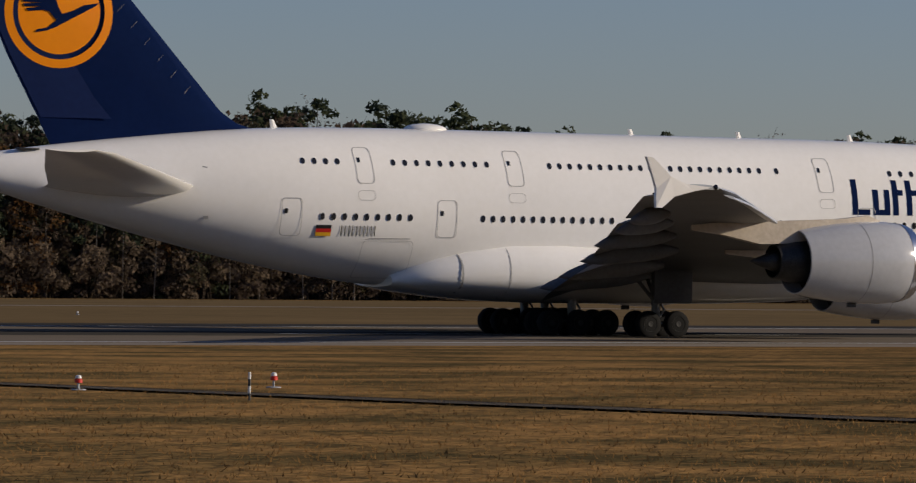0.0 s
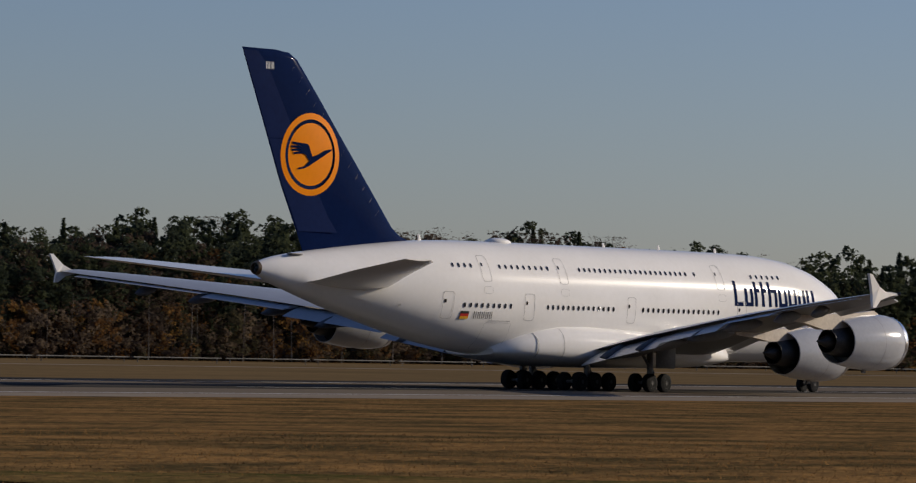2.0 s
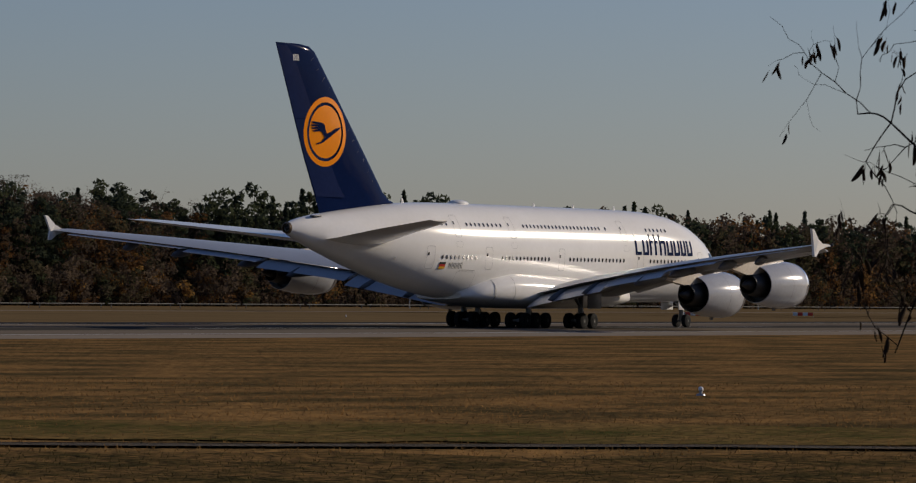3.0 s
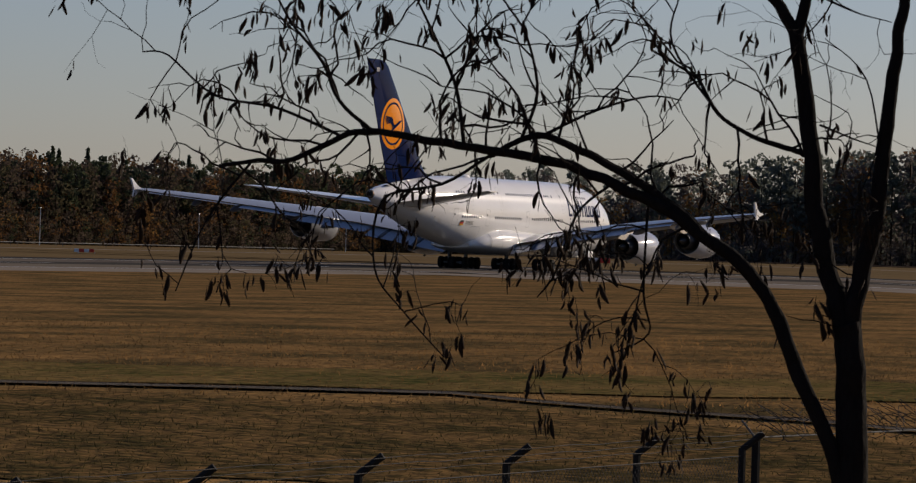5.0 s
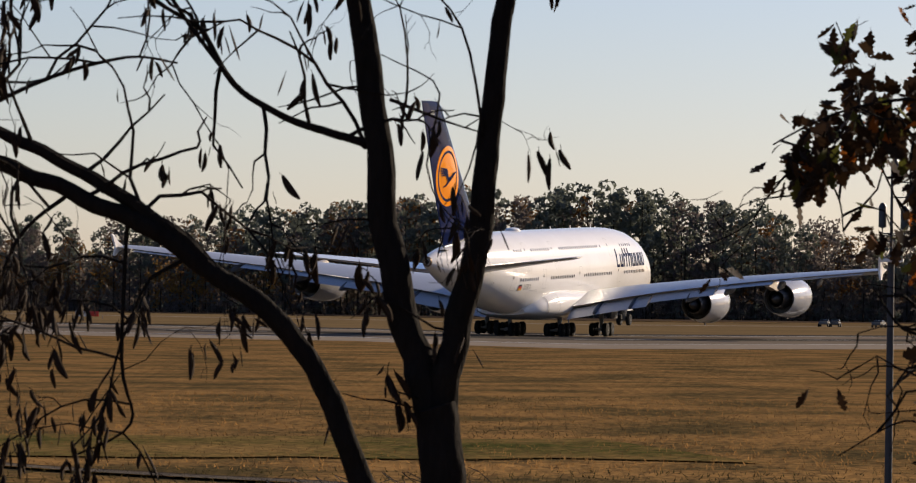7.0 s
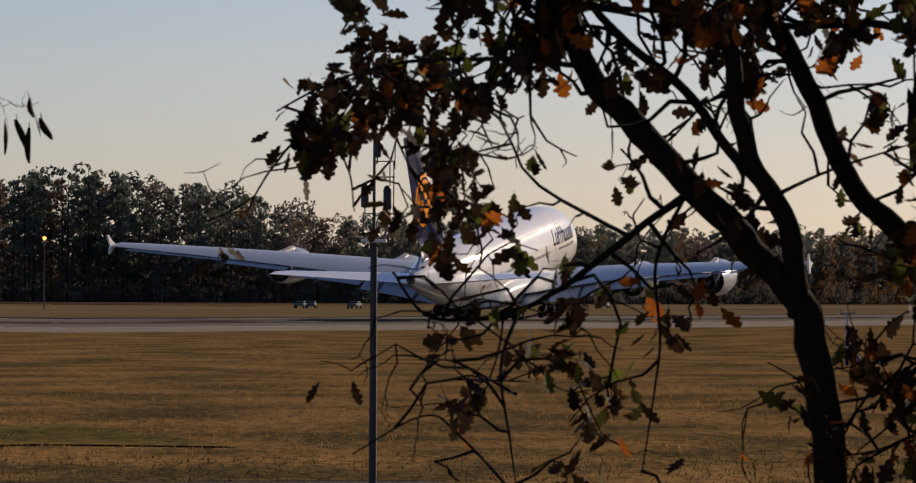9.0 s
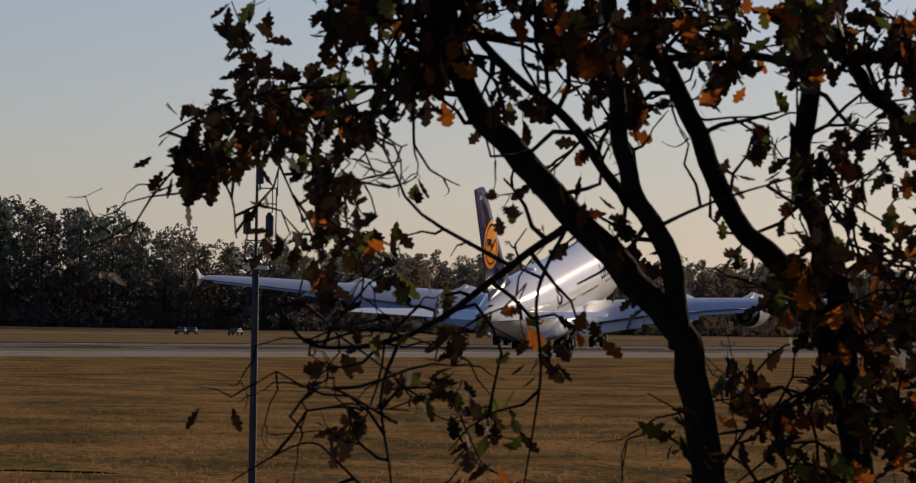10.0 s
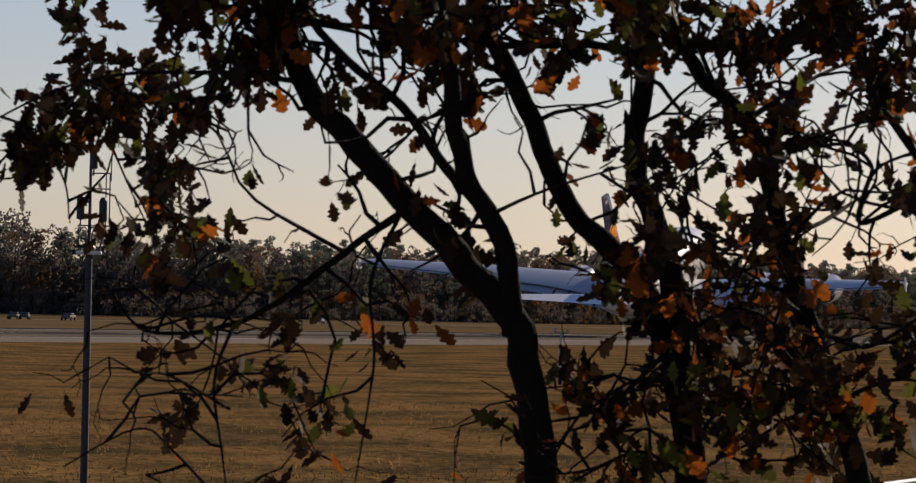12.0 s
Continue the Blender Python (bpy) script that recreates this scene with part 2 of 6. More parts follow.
FENCE_POST = material("dark_coated_steel", (0.016, 0.017, 0.016), 0.85, other=(0.024, 0.024, 0.022), scale=4, fine=60, spec=0.1)
FENCE_WIRE = material("dull_wire", (0.05, 0.05, 0.048), 0.8, other=(0.03, 0.03, 0.028), scale=4, fine=60, spec=0.15)
SCRUB = material("dry_scrub", (0.17, 0.125, 0.085), 0.95, other=(0.125, 0.095, 0.065), scale=0.1, fine=1.0, per_object=0.12, spec=0.0, see_through=0.45)
PALE_STEM = material("pale_birch_stem", (0.30, 0.26, 0.21), 0.9, other=(0.16, 0.13, 0.10), scale=0.5, fine=4.0, spec=0.0)
TRUNK = material("forest_trunk", (0.045, 0.034, 0.025), 0.9, other=(0.025, 0.02, 0.016), scale=0.6, fine=5.0, spec=0.0)
FOREST_FLOOR = material("forest_floor", (0.09, 0.062, 0.04), 0.95, other=(0.06, 0.043, 0.03), scale=0.1, fine=1.0, spec=0.0)
MAST = material("dark_steel", (0.045, 0.045, 0.048), 0.6, 0.2, other=(0.03, 0.03, 0.033), scale=3.0, fine=20.0)
RAIL = material("weathered_rail", (0.17, 0.165, 0.15), 0.8, other=(0.10, 0.097, 0.09), scale=0.4, fine=4.0, spec=0.1)
SIGN_RED = material("marker_red", (0.6, 0.03, 0.015), 0.5)
SIGN_WHITE = material("marker_white", (0.78, 0.78, 0.75), 0.5)


# ---- helpers of this scene ----
def mesh_of(name, bm, mats, smooth=True):
    bmesh.ops.recalc_face_normals(bm, faces=bm.faces)
    me = bpy.data.meshes.new(name)
    bm.to_mesh(me)
    bm.free()
    for m in mats if isinstance(mats, (list, tuple)) else [mats]:
        me.materials.append(m)
    if smooth:
        me.shade_smooth()
        me.set_sharp_from_angle(angle=radians(38))
    return me


def part(name, bm, mats, parent, label="", smooth=True):
    ob = new(name, mesh_of(name, bm, mats, smooth))
    ob.parent = parent
    return tagged(ob, label)


def thing(name, bm, mats, label, category, group="", kind="", smooth=True):
    return tagged(new(name, mesh_of(name, bm, mats, smooth)), label, category, group, kind)


def base(name, label, category, group="", m=None):
    ob = tagged(new(name), label, category, group)
    ob.empty_display_size = 0.2
    if m is not None:
        ob.matrix_basis = m
    return ob


def loft(bm, rings, closed=True, caps=True):
    """Skin a row of rings of equally many points."""
    made = [[bm.verts.new(p) for p in ring] for ring in rings]
    n = len(made[0])
    for a, b in zip(made, made[1:]):
        for i in range(n if closed else n - 1):
            j = (i + 1) % n
            bm.faces.new((a[i], a[j], b[j], b[i]))
    if caps and closed:
        bm.faces.new(made[0][::-1])
        bm.faces.new(made[-1])
    return bm


def tube(bm, points, radii, sides=8, caps=True):
    """A round bar along a course, its rings carried on without twist."""
    points = [Vector(p) for p in points]
    rings, side = [], None
    for i, p in enumerate(points):
        d = (points[min(i + 1, len(points) - 1)] - points[max(i - 1, 0)]).normalized()
        if side is None:
            side = d.cross(Vector((0, 0, 1)) if abs(d.z) < 0.9 else Vector((1, 0, 0)))
        side = (side - d * side.dot(d)).normalized()
        up = side.cross(d)
        r = radii[i] if isinstance(radii, (list, tuple)) else radii
        rings.append([p + (side * math.cos(a) + up * math.sin(a)) * r for a in (2 * math.pi * k / sides for k in range(sides))])
    return loft(bm, rings, caps=caps)


def box(bm, c, size, bevel=0.0):
    made = bmesh.ops.create_cube(bm, size=1.0, matrix=Matrix.Translation(c) @ Matrix.Diagonal((*size, 1)))
    if bevel:
        edges = {e for v in made["verts"] for e in v.link_edges}
        bmesh.ops.bevel(bm, geom=list(edges), offset=bevel, segments=2, affect="EDGES", profile=0.5)
    return bm


def revolve(bm, profile, centre, axis="x", sides=40):
    """A body of revolution: profile of (along, radius)."""
    rings = []
    for a, r in profile:
        ring = []
        for k in range(sides):
            t = 2 * math.pi * k / sides
            c, s = max(r, 0.001) * math.cos(t), max(r, 0.001) * math.sin(t)
            ring.append(Vector(centre) + Vector((a, c, s) if axis == "x" else (c, a, s) if axis == "y" else (c, s, a)))
        rings.append(ring)
    return loft(bm, rings)


def bend(x, y):
    """Where a place of the straight field lies."""
    bearing, r = math.degrees(math.atan2(x, y)), math.hypot(x, y)
    rows = np.array(BEND)
    if bearing < rows[0, 0]:
        return x, y
    if bearing > rows[-1, 0]:
        seen, near, ex, ey = rows[-1, 1] + (bearing - rows[-1, 0]) * rows[-1, 2], *rows[-1, 2:]
    else:
        seen, near, ex, ey = (np.interp(bearing, rows[:, 0], rows[:, k]) for k in (1, 2, 3, 4))
    a = math.radians(seen)
    return ex + r / near * math.sin(a), ey + r / near * math.cos(a)


def wood_at(x, y):
    """Where a tree of the wood stands, and how large it is for its row: the wood's edge curves evenly."""
    bx, by = bend(x, y)
    k = float(np.interp(math.degrees(math.atan2(bx, by)), (63.5, 67, 70, 74.5, 77, 80, 84, 90), (1.0, 1.02, 1.08, 1.22, 1.16, 1.09, 1.05, 1.0)))
    return bx * k, by * k, k


# ---- ground, runway and tracks ----
def sheet(name, y0, y1, z, mat, label, category, x0=-500.0, x1=6000.0, dash=None, wobble=0.0, edge=None):
    """A strip of the field along the runway, between two distances from the fence."""
    bm = bmesh.new()
    xs, x = [], x0
    while x < x1:
        xs.append(x)
        x += 8.0 if -50 < x < 1500 else 60.0
    last = None
    for i, x in enumerate(xs):
        w = wobble * noise.noise(Vector((x * 0.05, y0, 0)))
        near = y0 if edge is None else float(np.interp(x, *edge))
        v = [bm.verts.new((*bend(x, y + w), z)) for y in (near, y1)]
        if last and not (dash and (i // 4) % 2):
            bm.faces.new((last[0], v[0], v[1], last[1]))
        last = v
    return thing(name, bm, mat, label, category, kind="structure", smooth=False)


def build_ground():
    bm = bmesh.new()
    rings = [0.1, 8, 20, 35, 50, 70, 95, 130, 180, 260, 400, 700, 1300, 2500, 4800]
    made = []
    for r in rings:
        made.append([bm.verts.new((r * math.cos(a), r * math.sin(a), 0)) for a in (2 * math.pi * k / 96 for k in range(96))])
    for a, b in zip(made, made[1:]):
        for i in range(96):
            bm.faces.new((a[i], a[(i + 1) % 96], b[(i + 1) % 96], b[i]))
    bm.faces.new(made[0])
    thing("ground", bm, GRASS, "airfield ground of dry brown autumn grass", "grass field", kind="structure", smooth=False)


NEAR_EDGE, FAR_EDGE = 176.0, 252.0
build_ground()
sheet("runway", NEAR_EDGE + 7, FAR_EDGE - 7, 0.012, PAVING, "worn grey concrete airport runway", "runway")
sheet("runway_shoulder_near", NEAR_EDGE, NEAR_EDGE + 7.004, 0.010, CONCRETE, "worn grey shoulder along the runway", "runway shoulder", wobble=0.5, edge=((90, 237, 500, 700, 1500), (176, 168, 165, 156, 154)))
sheet("runway_shoulder_far", FAR_EDGE - 7.004, FAR_EDGE + 6, 0.010, ASPHALT, "dark asphalt shoulder along the runway", "runway shoulder")
sheet("runway_rubber", 205, 221, 0.016, RUBBER, "dark rubber marks along the runway centre", "tyre marks")
sheet("runway_edge_line", NEAR_EDGE + 8.2, NEAR_EDGE + 9.4, 0.018, LINE, "white painted runway edge line", "road marking")
sheet("runway_edge_line_far", FAR_EDGE - 9.4, FAR_EDGE - 8.2, 0.018, LINE, "white painted runway edge line", "road marking")
sheet("runway_centre_line", 212.6, 213.5, 0.020, LINE, "dashed white runway centre line", "road marking", dash=True)
sheet("far_grass", FAR_EDGE + 6, 520, 0.006, FAR_GRASS, "pale dry grass beyond the runway", "grass field")
sheet("perimeter_road", 400, 410, 0.03, CONCRETE, "pale taxiway beyond the runway grass", "road")
sheet("forest_floor", 540, 1500, 0.02, FOREST_FLOOR, "dark leaf litter under the forest", "forest floor")


def wooded_slope():
    """Rising ground added inside the forest, to shut out sky between the trunks."""
    bm = bmesh.new()
    last = None
    for x in range(100, 5200, 20):
        v = [bm.verts.new((*wood_at(x, y)[:2], z + (1.5 * noise.noise(Vector((x * 0.03, y * 0.03, 0))) if z else 0))) for y, z in ((575, 0.0), (590, 6.0), (605, 12.0), (640, 15.0), (900, 15.0))]
        if last:
            for i in range(4):
                bm.faces.new((last[i], v[i], v[i + 1], last[i + 1]))
        last = v
    thing("forest_slope", bm, FOREST_FLOOR, "dark slope added within the forest to close sky gaps", "slope", kind="structure")


wooded_slope()


# ---- the airliner: x forward, y to its left, z up; station = metres behind the nose ----
NOSE = 37.0
SECT = [  # station, top, bottom, half width
    (0.0, 5.05, 4.75, 0.12), (0.4, 5.65, 4.1, 0.85), (1.2, 6.45, 3.45, 1.5), (2.6, 7.6, 2.9, 2.2), (4.4, 8.75, 2.55, 2.75),
    (7.0, 9.75, 2.4, 3.2), (10.0, 10.4, 2.35, 3.45), (13.5, 10.72, 2.33, 3.56), (18.0, 10.82, 2.32, 3.57), (34.0, 10.85, 2.32, 3.57),
    (44.0, 10.85, 2.36, 3.57), (48.0, 10.84, 2.6, 3.55), (51.0, 10.8, 3.0, 3.48), (54.0, 10.7, 3.5, 3.32), (57.0, 10.5, 4.15, 3.02),
    (60.0, 10.22, 4.85, 2.62), (63.0, 9.9, 5.6, 2.12), (66.0, 9.55, 6.4, 1.5), (68.5, 9.2, 7.1, 0.98), (70.0, 8.9, 7.6, 0.66), (70.4, 8.72, 7.8, 0.46)]
SECT = np.array(SECT)


def hull(s):
    return [float(np.interp(s, SECT[:, 0], SECT[:, k])) for k in (1, 2, 3)]


def smooth_hull(s):
    """Top, bottom and half width, eased between the given sections."""
    if s < 3 or s > 70.0:
        return hull(s)
    return [sum(w * v for w, v in zip((0.25, 0.5, 0.25), col)) for col in zip(hull(s - 0.8), hull(s), hull(s + 0.8))]


def side(s, z):
    """Half width of the hull at a station and height, and how far its skin leans."""
    top, bottom, w = smooth_hull(s)
    mid, half = (top + bottom) / 2 - 0.1, (top - bottom) / 2 + 0.1
    a = max(-0.999, min(0.999, (z - mid) / half))
    return w * (1 - abs(a) ** 2.15) ** (1 / 2.15)


def hull_ring(s, sides=56):
    top, bottom, w = smooth_hull(s)
    mid, half = (top + bottom) / 2 - 0.1, (top - bottom) / 2
    ring = []
    for k in range(sides):
        t = 2 * math.pi * k / sides
        c, q = math.cos(t), math.sin(t)
        h = top - mid if q > 0 else mid - bottom
        ring.append((NOSE - s, w * math.copysign(abs(c) ** (2 / 2.15), c), mid + h * math.copysign(abs(q) ** (2 / 2.15), q)))
    return ring


def on_skin(s, z, sign=-1, off=0.012):
    return Vector((NOSE - s, sign * (side(s, z) + off), z))


def patch(s0, s1, z0, z1, off=0.014, sign=-1, lean=0.0, n=3):
    """A rectangle on the hull, following its curve; lean shifts its top aft."""
    bm = bmesh.new()
    grid = []
    for i in range(n + 1):
        z = z0 + (z1 - z0) * i / n
        sh = lean * i / n
        grid.append([bm.verts.new(on_skin(s0 + (s1 - s0) * j / n + sh, z, sign, off)) for j in range(n + 1)])
    for i in range(n):
        for j in range(n):
            bm.faces.new((grid[i][j], grid[i][j + 1], grid[i + 1][j + 1], grid[i + 1][j]))
    return bm


def frame_line(s0, s1, z0, z1, sign=-1, width=0.035, lean=0.0):
    """A rounded door outline laid on the hull."""
    pts = []
    r, n = 0.22, 4
    for cs, cz, a0 in ((s1 - r, z1 - r, 0), (s0 + r, z1 - r, 90), (s0 + r, z0 + r, 180), (s1 - r, z0 + r, 270)):
        for k in range(n + 1):
            a = math.radians(a0 + 90 * k / n)
            pts.append((cs + r * math.cos(a), cz + r * math.sin(a)))
    for k in range(1, 4):
        pts.append((s1, z0 + r + (z1 - z0 - 2 * r) * k / 4))
    full = []
    for a, b in zip(pts, pts[1:] + pts[:1]):
        for k in range(3):
            full.append((a[0] + (b[0] - a[0]) * k / 3, a[1] + (b[1] - a[1]) * k / 3))
    bm = bmesh.new()
    cs, cz = (s0 + s1) / 2, (z0 + z1) / 2
    inner, outer = [], []
    for s, z in full:
        shift = lean * (z - z0) / (z1 - z0)
        outer.append(bm.verts.new(on_skin(s + shift, z, sign, 0.016)))
        inner.append(bm.verts.new(on_skin(cs + (s - cs) * (1 - 2 * width / (s1 - s0)) + shift, cz + (z - cz) * (1 - 2 * width / (z1 - z0)), sign, 0.016)))
    m = len(full)
    for i in range(m):
        bm.faces.new((outer[i], outer[(i + 1) % m], inner[(i + 1) % m], inner[i]))
    return bm


def foil(chord, thick, n=12):
    """Outline of a wing section: (behind the leading edge, height)."""
    up, low = [], []
    for i in range(n + 1):
        u = (1 - math.cos(math.pi * i / n)) / 2
        t = thick * 5 * (0.2969 * math.sqrt(u) - 0.126 * u - 0.3516 * u * u + 0.2843 * u ** 3 - 0.1015 * u ** 4)
        up.append((u * chord, t * chord + 0.02 * chord * 4 * u * (1 - u)))
        low.append((u * chord, -t * chord * 0.8 + 0.02 * chord * 4 * u * (1 - u)))
    return up + low[-2:0:-1]


WING = [  # out, leading edge station, trailing edge station, height, thickness
    (2.6, 20.8, 37.2, 3.3, 0.125), (6.0, 23.4, 38.6, 3.75, 0.122), (10.0, 26.5, 39.8, 4.35, 0.115), (14.8, 30.2, 41.3, 4.95, 0.11),
    (20.0, 34.2, 43.8, 5.5, 0.105), (25.7, 38.6, 46.4, 6.05, 0.10), (32.0, 43.4, 49.4, 6.6, 0.095), (37.5, 47.7, 52.0, 7.05, 0.09), (39.6, 49.8, 52.9, 7.25, 0.08)]
WING_A = np.array(WING)
FLEXING = {-1: [], 1: []}


def wing_at(y):
    return [float(np.interp(abs(y), WING_A[:, 0], WING_A[:, k])) for k in (1, 2, 3, 4)]


def build_wing(sign, parent):
    before = set(parent.children)
    bm = bmesh.new()
    rings = []
    for y, le, te, z, th in WING:
        ring = [(NOSE - le - u, sign * y, z + h - 0.03 * u * (1 - y / 40)) for u, h in foil(te - le, th)]
        rings.append(ring)
    loft(bm, rings)
    w = part("wing", bm, [GREY, UNDER_SHADE], parent, "grey swept wing with flaps set for take-off")
    # downward faces get the grey with shade in its colour
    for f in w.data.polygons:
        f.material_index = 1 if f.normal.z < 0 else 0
    # flaps and aileron panels behind the trailing edge
    for y0, y1, deep, down, name in ((4.2, 13.4, 3.3, 19, "flap"), (13.7, 21.2, 2.5, 17, "flap"), (21.5, 27.8, 1.7, 9, "flap"), (28.2, 38.0, 1.0, 2, "aileron")):
        bm = bmesh.new()
        rings = []
        for k in range(5):
            y = y0 + (y1 - y0) * k / 4
            le, te, z, th = wing_at(y)
            start = te - deep * 0.42
            drop = math.radians(down)
            zz = z - 0.03 * (te - le) * (1 - y / 40) - 0.18
            ring = [(NOSE - start - u * math.cos(drop) - h * math.sin(drop), sign * y, zz + h * math.cos(drop) - u * math.sin(drop)) for u, h in foil(deep, 0.12, 8)]
            rings.append(ring)
        loft(bm, rings)
        panel = part(name, bm, [GREY, UNDER_SHADE], parent)
        # same darkened grey for the shaded lower side of the panel
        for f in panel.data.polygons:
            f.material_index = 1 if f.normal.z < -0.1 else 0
    # slats along the leading edge
    for y0, y1 in ((4.8, 12.6), (17.2, 23.8), (27.6, 38.6)):
        bm = bmesh.new()
        rings = []
        for k in range(5):
            y = y0 + (y1 - y0) * k / 4
            le, te, z, th = wing_at(y)
            c = (te - le) * 0.11 + 0.25
            dr = math.radians(-18)
            rings.append([(NOSE - le + c * 0.6 - u * math.cos(dr) - h * math.sin(dr), sign * y, z - 0.34 + h * math.cos(dr) - u * math.sin(dr) * 0.9) for u, h in foil(c, 0.2, 8)])
        loft(bm, rings)
        part("slat", bm, GREY, parent)
    # flap track fairings
    for y, ln in ((7.5, 6.6), (11.6, 6.2), (18.2, 5.6), (22.6, 4.6), (28.6, 3.2), (33.0, 2.2)):
        le, te, z, th = wing_at(y)
        bm = bmesh.new()
        rings = []
        for k in range(11):
            u = k / 10
            r = 0.42 * math.sin(math.pi * min(1, 0.04 + u * 0.96)) ** 0.7 * (0.6 + ln / 14)
            cx, cz = NOSE - (te - ln * 0.62) - u * ln, z - (0.75 if y < 20 else 0.5) - 0.25 * u - (0.5 * max(0, u - 0.55)) * ln * 0.3
            rings.append([(cx, sign * y + 0.62 * r * math.cos(a), cz + 1.25 * r * math.sin(a)) for a in (2 * math.pi * i / 12 for i in range(12))])
        loft(bm, rings)
        # fairings wholly in the darkened grey, as they hang in the wing's shade
        part("flap_fairing", bm, UNDER_SHADE, parent)
    # wing-tip fence
    bm = bmesh.new()
    y = sign * 39.75
    outline = [(50.3, 7.28), (51.7, 7.42), (52.5, 7.75), (53.45, 8.55), (53.8, 8.6), (53.4, 7.7), (53.2, 7.2), (53.25, 6.75), (53.25, 6.35), (52.95, 6.35), (52.3, 6.85), (51.3, 7.1)]
    for dy in (-0.1, 0.1):
        ring = [bm.verts.new((NOSE - s, y + dy + sign * 0.12 * abs(z - 7.2), z)) for s, z in outline]
        bm.faces.new(ring if dy > 0 else ring[::-1])
    bm.verts.ensure_lookup_table()
    n = len(outline)
    for i in range(n):
        bm.faces.new((bm.verts[i], bm.verts[(i + 1) % n], bm.verts[n + (i + 1) % n], bm.verts[n + i]))
    part("wing_tip_fence", bm, WHITE, parent, "white wing-tip fence", smooth=False)
    # navigation light
    bm = bmesh.new()
    bmesh.ops.create_uvsphere(bm, u_segments=10, v_segments=6, radius=0.12, matrix=Matrix.Translation((NOSE - 50.2, sign * 39.9, 7.3)))
    part("navigation_light", bm, GLASS, parent)
    FLEXING[sign] += [o for o in parent.children if o not in before]


def build_engine(y, front, z, parent, rad=1.86):
    before = set(parent.children)
    x = NOSE - front
    sign = 1 if y > 0 else -1
    engine = part("engine", revolve(bmesh.new(), [(-0.35, rad * 0.84), (-0.08, rad * 0.9), (-0.55, rad * 0.985), (-1.45, rad * 1.03), (-2.7, rad * 1.02), (-4.1, rad * 0.97),
                                                  (-5.3, rad * 0.89), (-6.25, rad * 0.80), (-6.27, rad * 0.77), (-5.6, rad * 0.77), (-3.6, rad * 0.78), (-1.4, rad * 0.80)],
                                          (x, y, z)), NACELLE, parent, "grey turbofan engine nacelle")
    part("intake_lip", revolve(bmesh.new(), [(-0.4, rad * 0.825), (-0.12, rad * 0.845), (0.0, rad * 0.885), (-0.06, rad * 0.935), (-0.3, rad * 0.972), (-0.58, rad * 0.994), (-0.48, rad * 0.94)],
                               (x, y, z)), LIP, engine, "polished intake lip")
    part("core_nozzle", revolve(bmesh.new(), [(-4.7, rad * 0.58), (-6.5, rad * 0.52), (-7.5, rad * 0.42), (-7.52, rad * 0.39), (-6.5, rad * 0.3)], (x, y, z)), HOT, engine, "burnt dark exhaust nozzle")
    part("exhaust_cone", revolve(bmesh.new(), [(-6.3, rad * 0.31), (-7.4, rad * 0.26), (-8.4, rad * 0.1), (-8.8, 0.02)], (x, y, z)), HOT, engine)
    part("fan_duct", revolve(bmesh.new(), [(-5.3, rad * 0.765), (-5.31, rad * 0.5), (-5.1, rad * 0.5), (-5.1, rad * 0.765)], (x, y, z)), BLACK, engine, "dark bypass duct")
    part("fan", revolve(bmesh.new(), [(-1.5, rad * 0.79), (-1.52, 0.5), (-0.95, 0.08), (-0.9, 0.0)], (x, y, z)), BLACK, engine, "dark fan and spinner")
    bm = bmesh.new()
    rings = []
    for u, r in ((-3.0, rad * 1.009), (-3.04, rad * 1.009)):
        rings.append([(x + u, y + (r + 0.004) * math.cos(a), z + (r + 0.004) * math.sin(a)) for a in (2 * math.pi * k / 40 for k in range(40))])
    loft(bm, rings, caps=False)
    part("cowl_seam", bm, SEAM, engine)
    bm = bmesh.new()
    box(bm, (x - 3.0, y, z - rad * 1.06), (0.5, 0.06, 0.22))
    part("drain_mast", bm, BLACK, engine)
    # pylon
    le, te, wz, th = wing_at(y)
    x += 1.1
    bm = bmesh.new()
    rings = []
    for u, low, high, w in ((-2.5, rad * 0.95, rad * 1.04, 0.08), (-3.3, rad * 0.9, rad * 1.16, 0.24), (-5.0, rad * 0.62, wz - z + 0.1, 0.34), (-7.5, rad * 0.45, wz - z, 0.36),
                            (-9.5, rad * 0.42, wz - z - 0.1, 0.34), (-11.5, (wz - z) * 0.62, wz - z - 0.15, 0.24), (-13.2, (wz - z) - 0.55, wz - z - 0.3, 0.05)):
        rings.append([(x + u, y - w, z + low), (x + u, y + w, z + low), (x + u, y + w, z + high), (x + u, y - w, z + high)])
    loft(bm, rings)
    part("pylon", bm, BEIGE, parent, "beige primer-coloured engine pylon")
    FLEXING[sign] += [o for o in parent.children if o not in before]


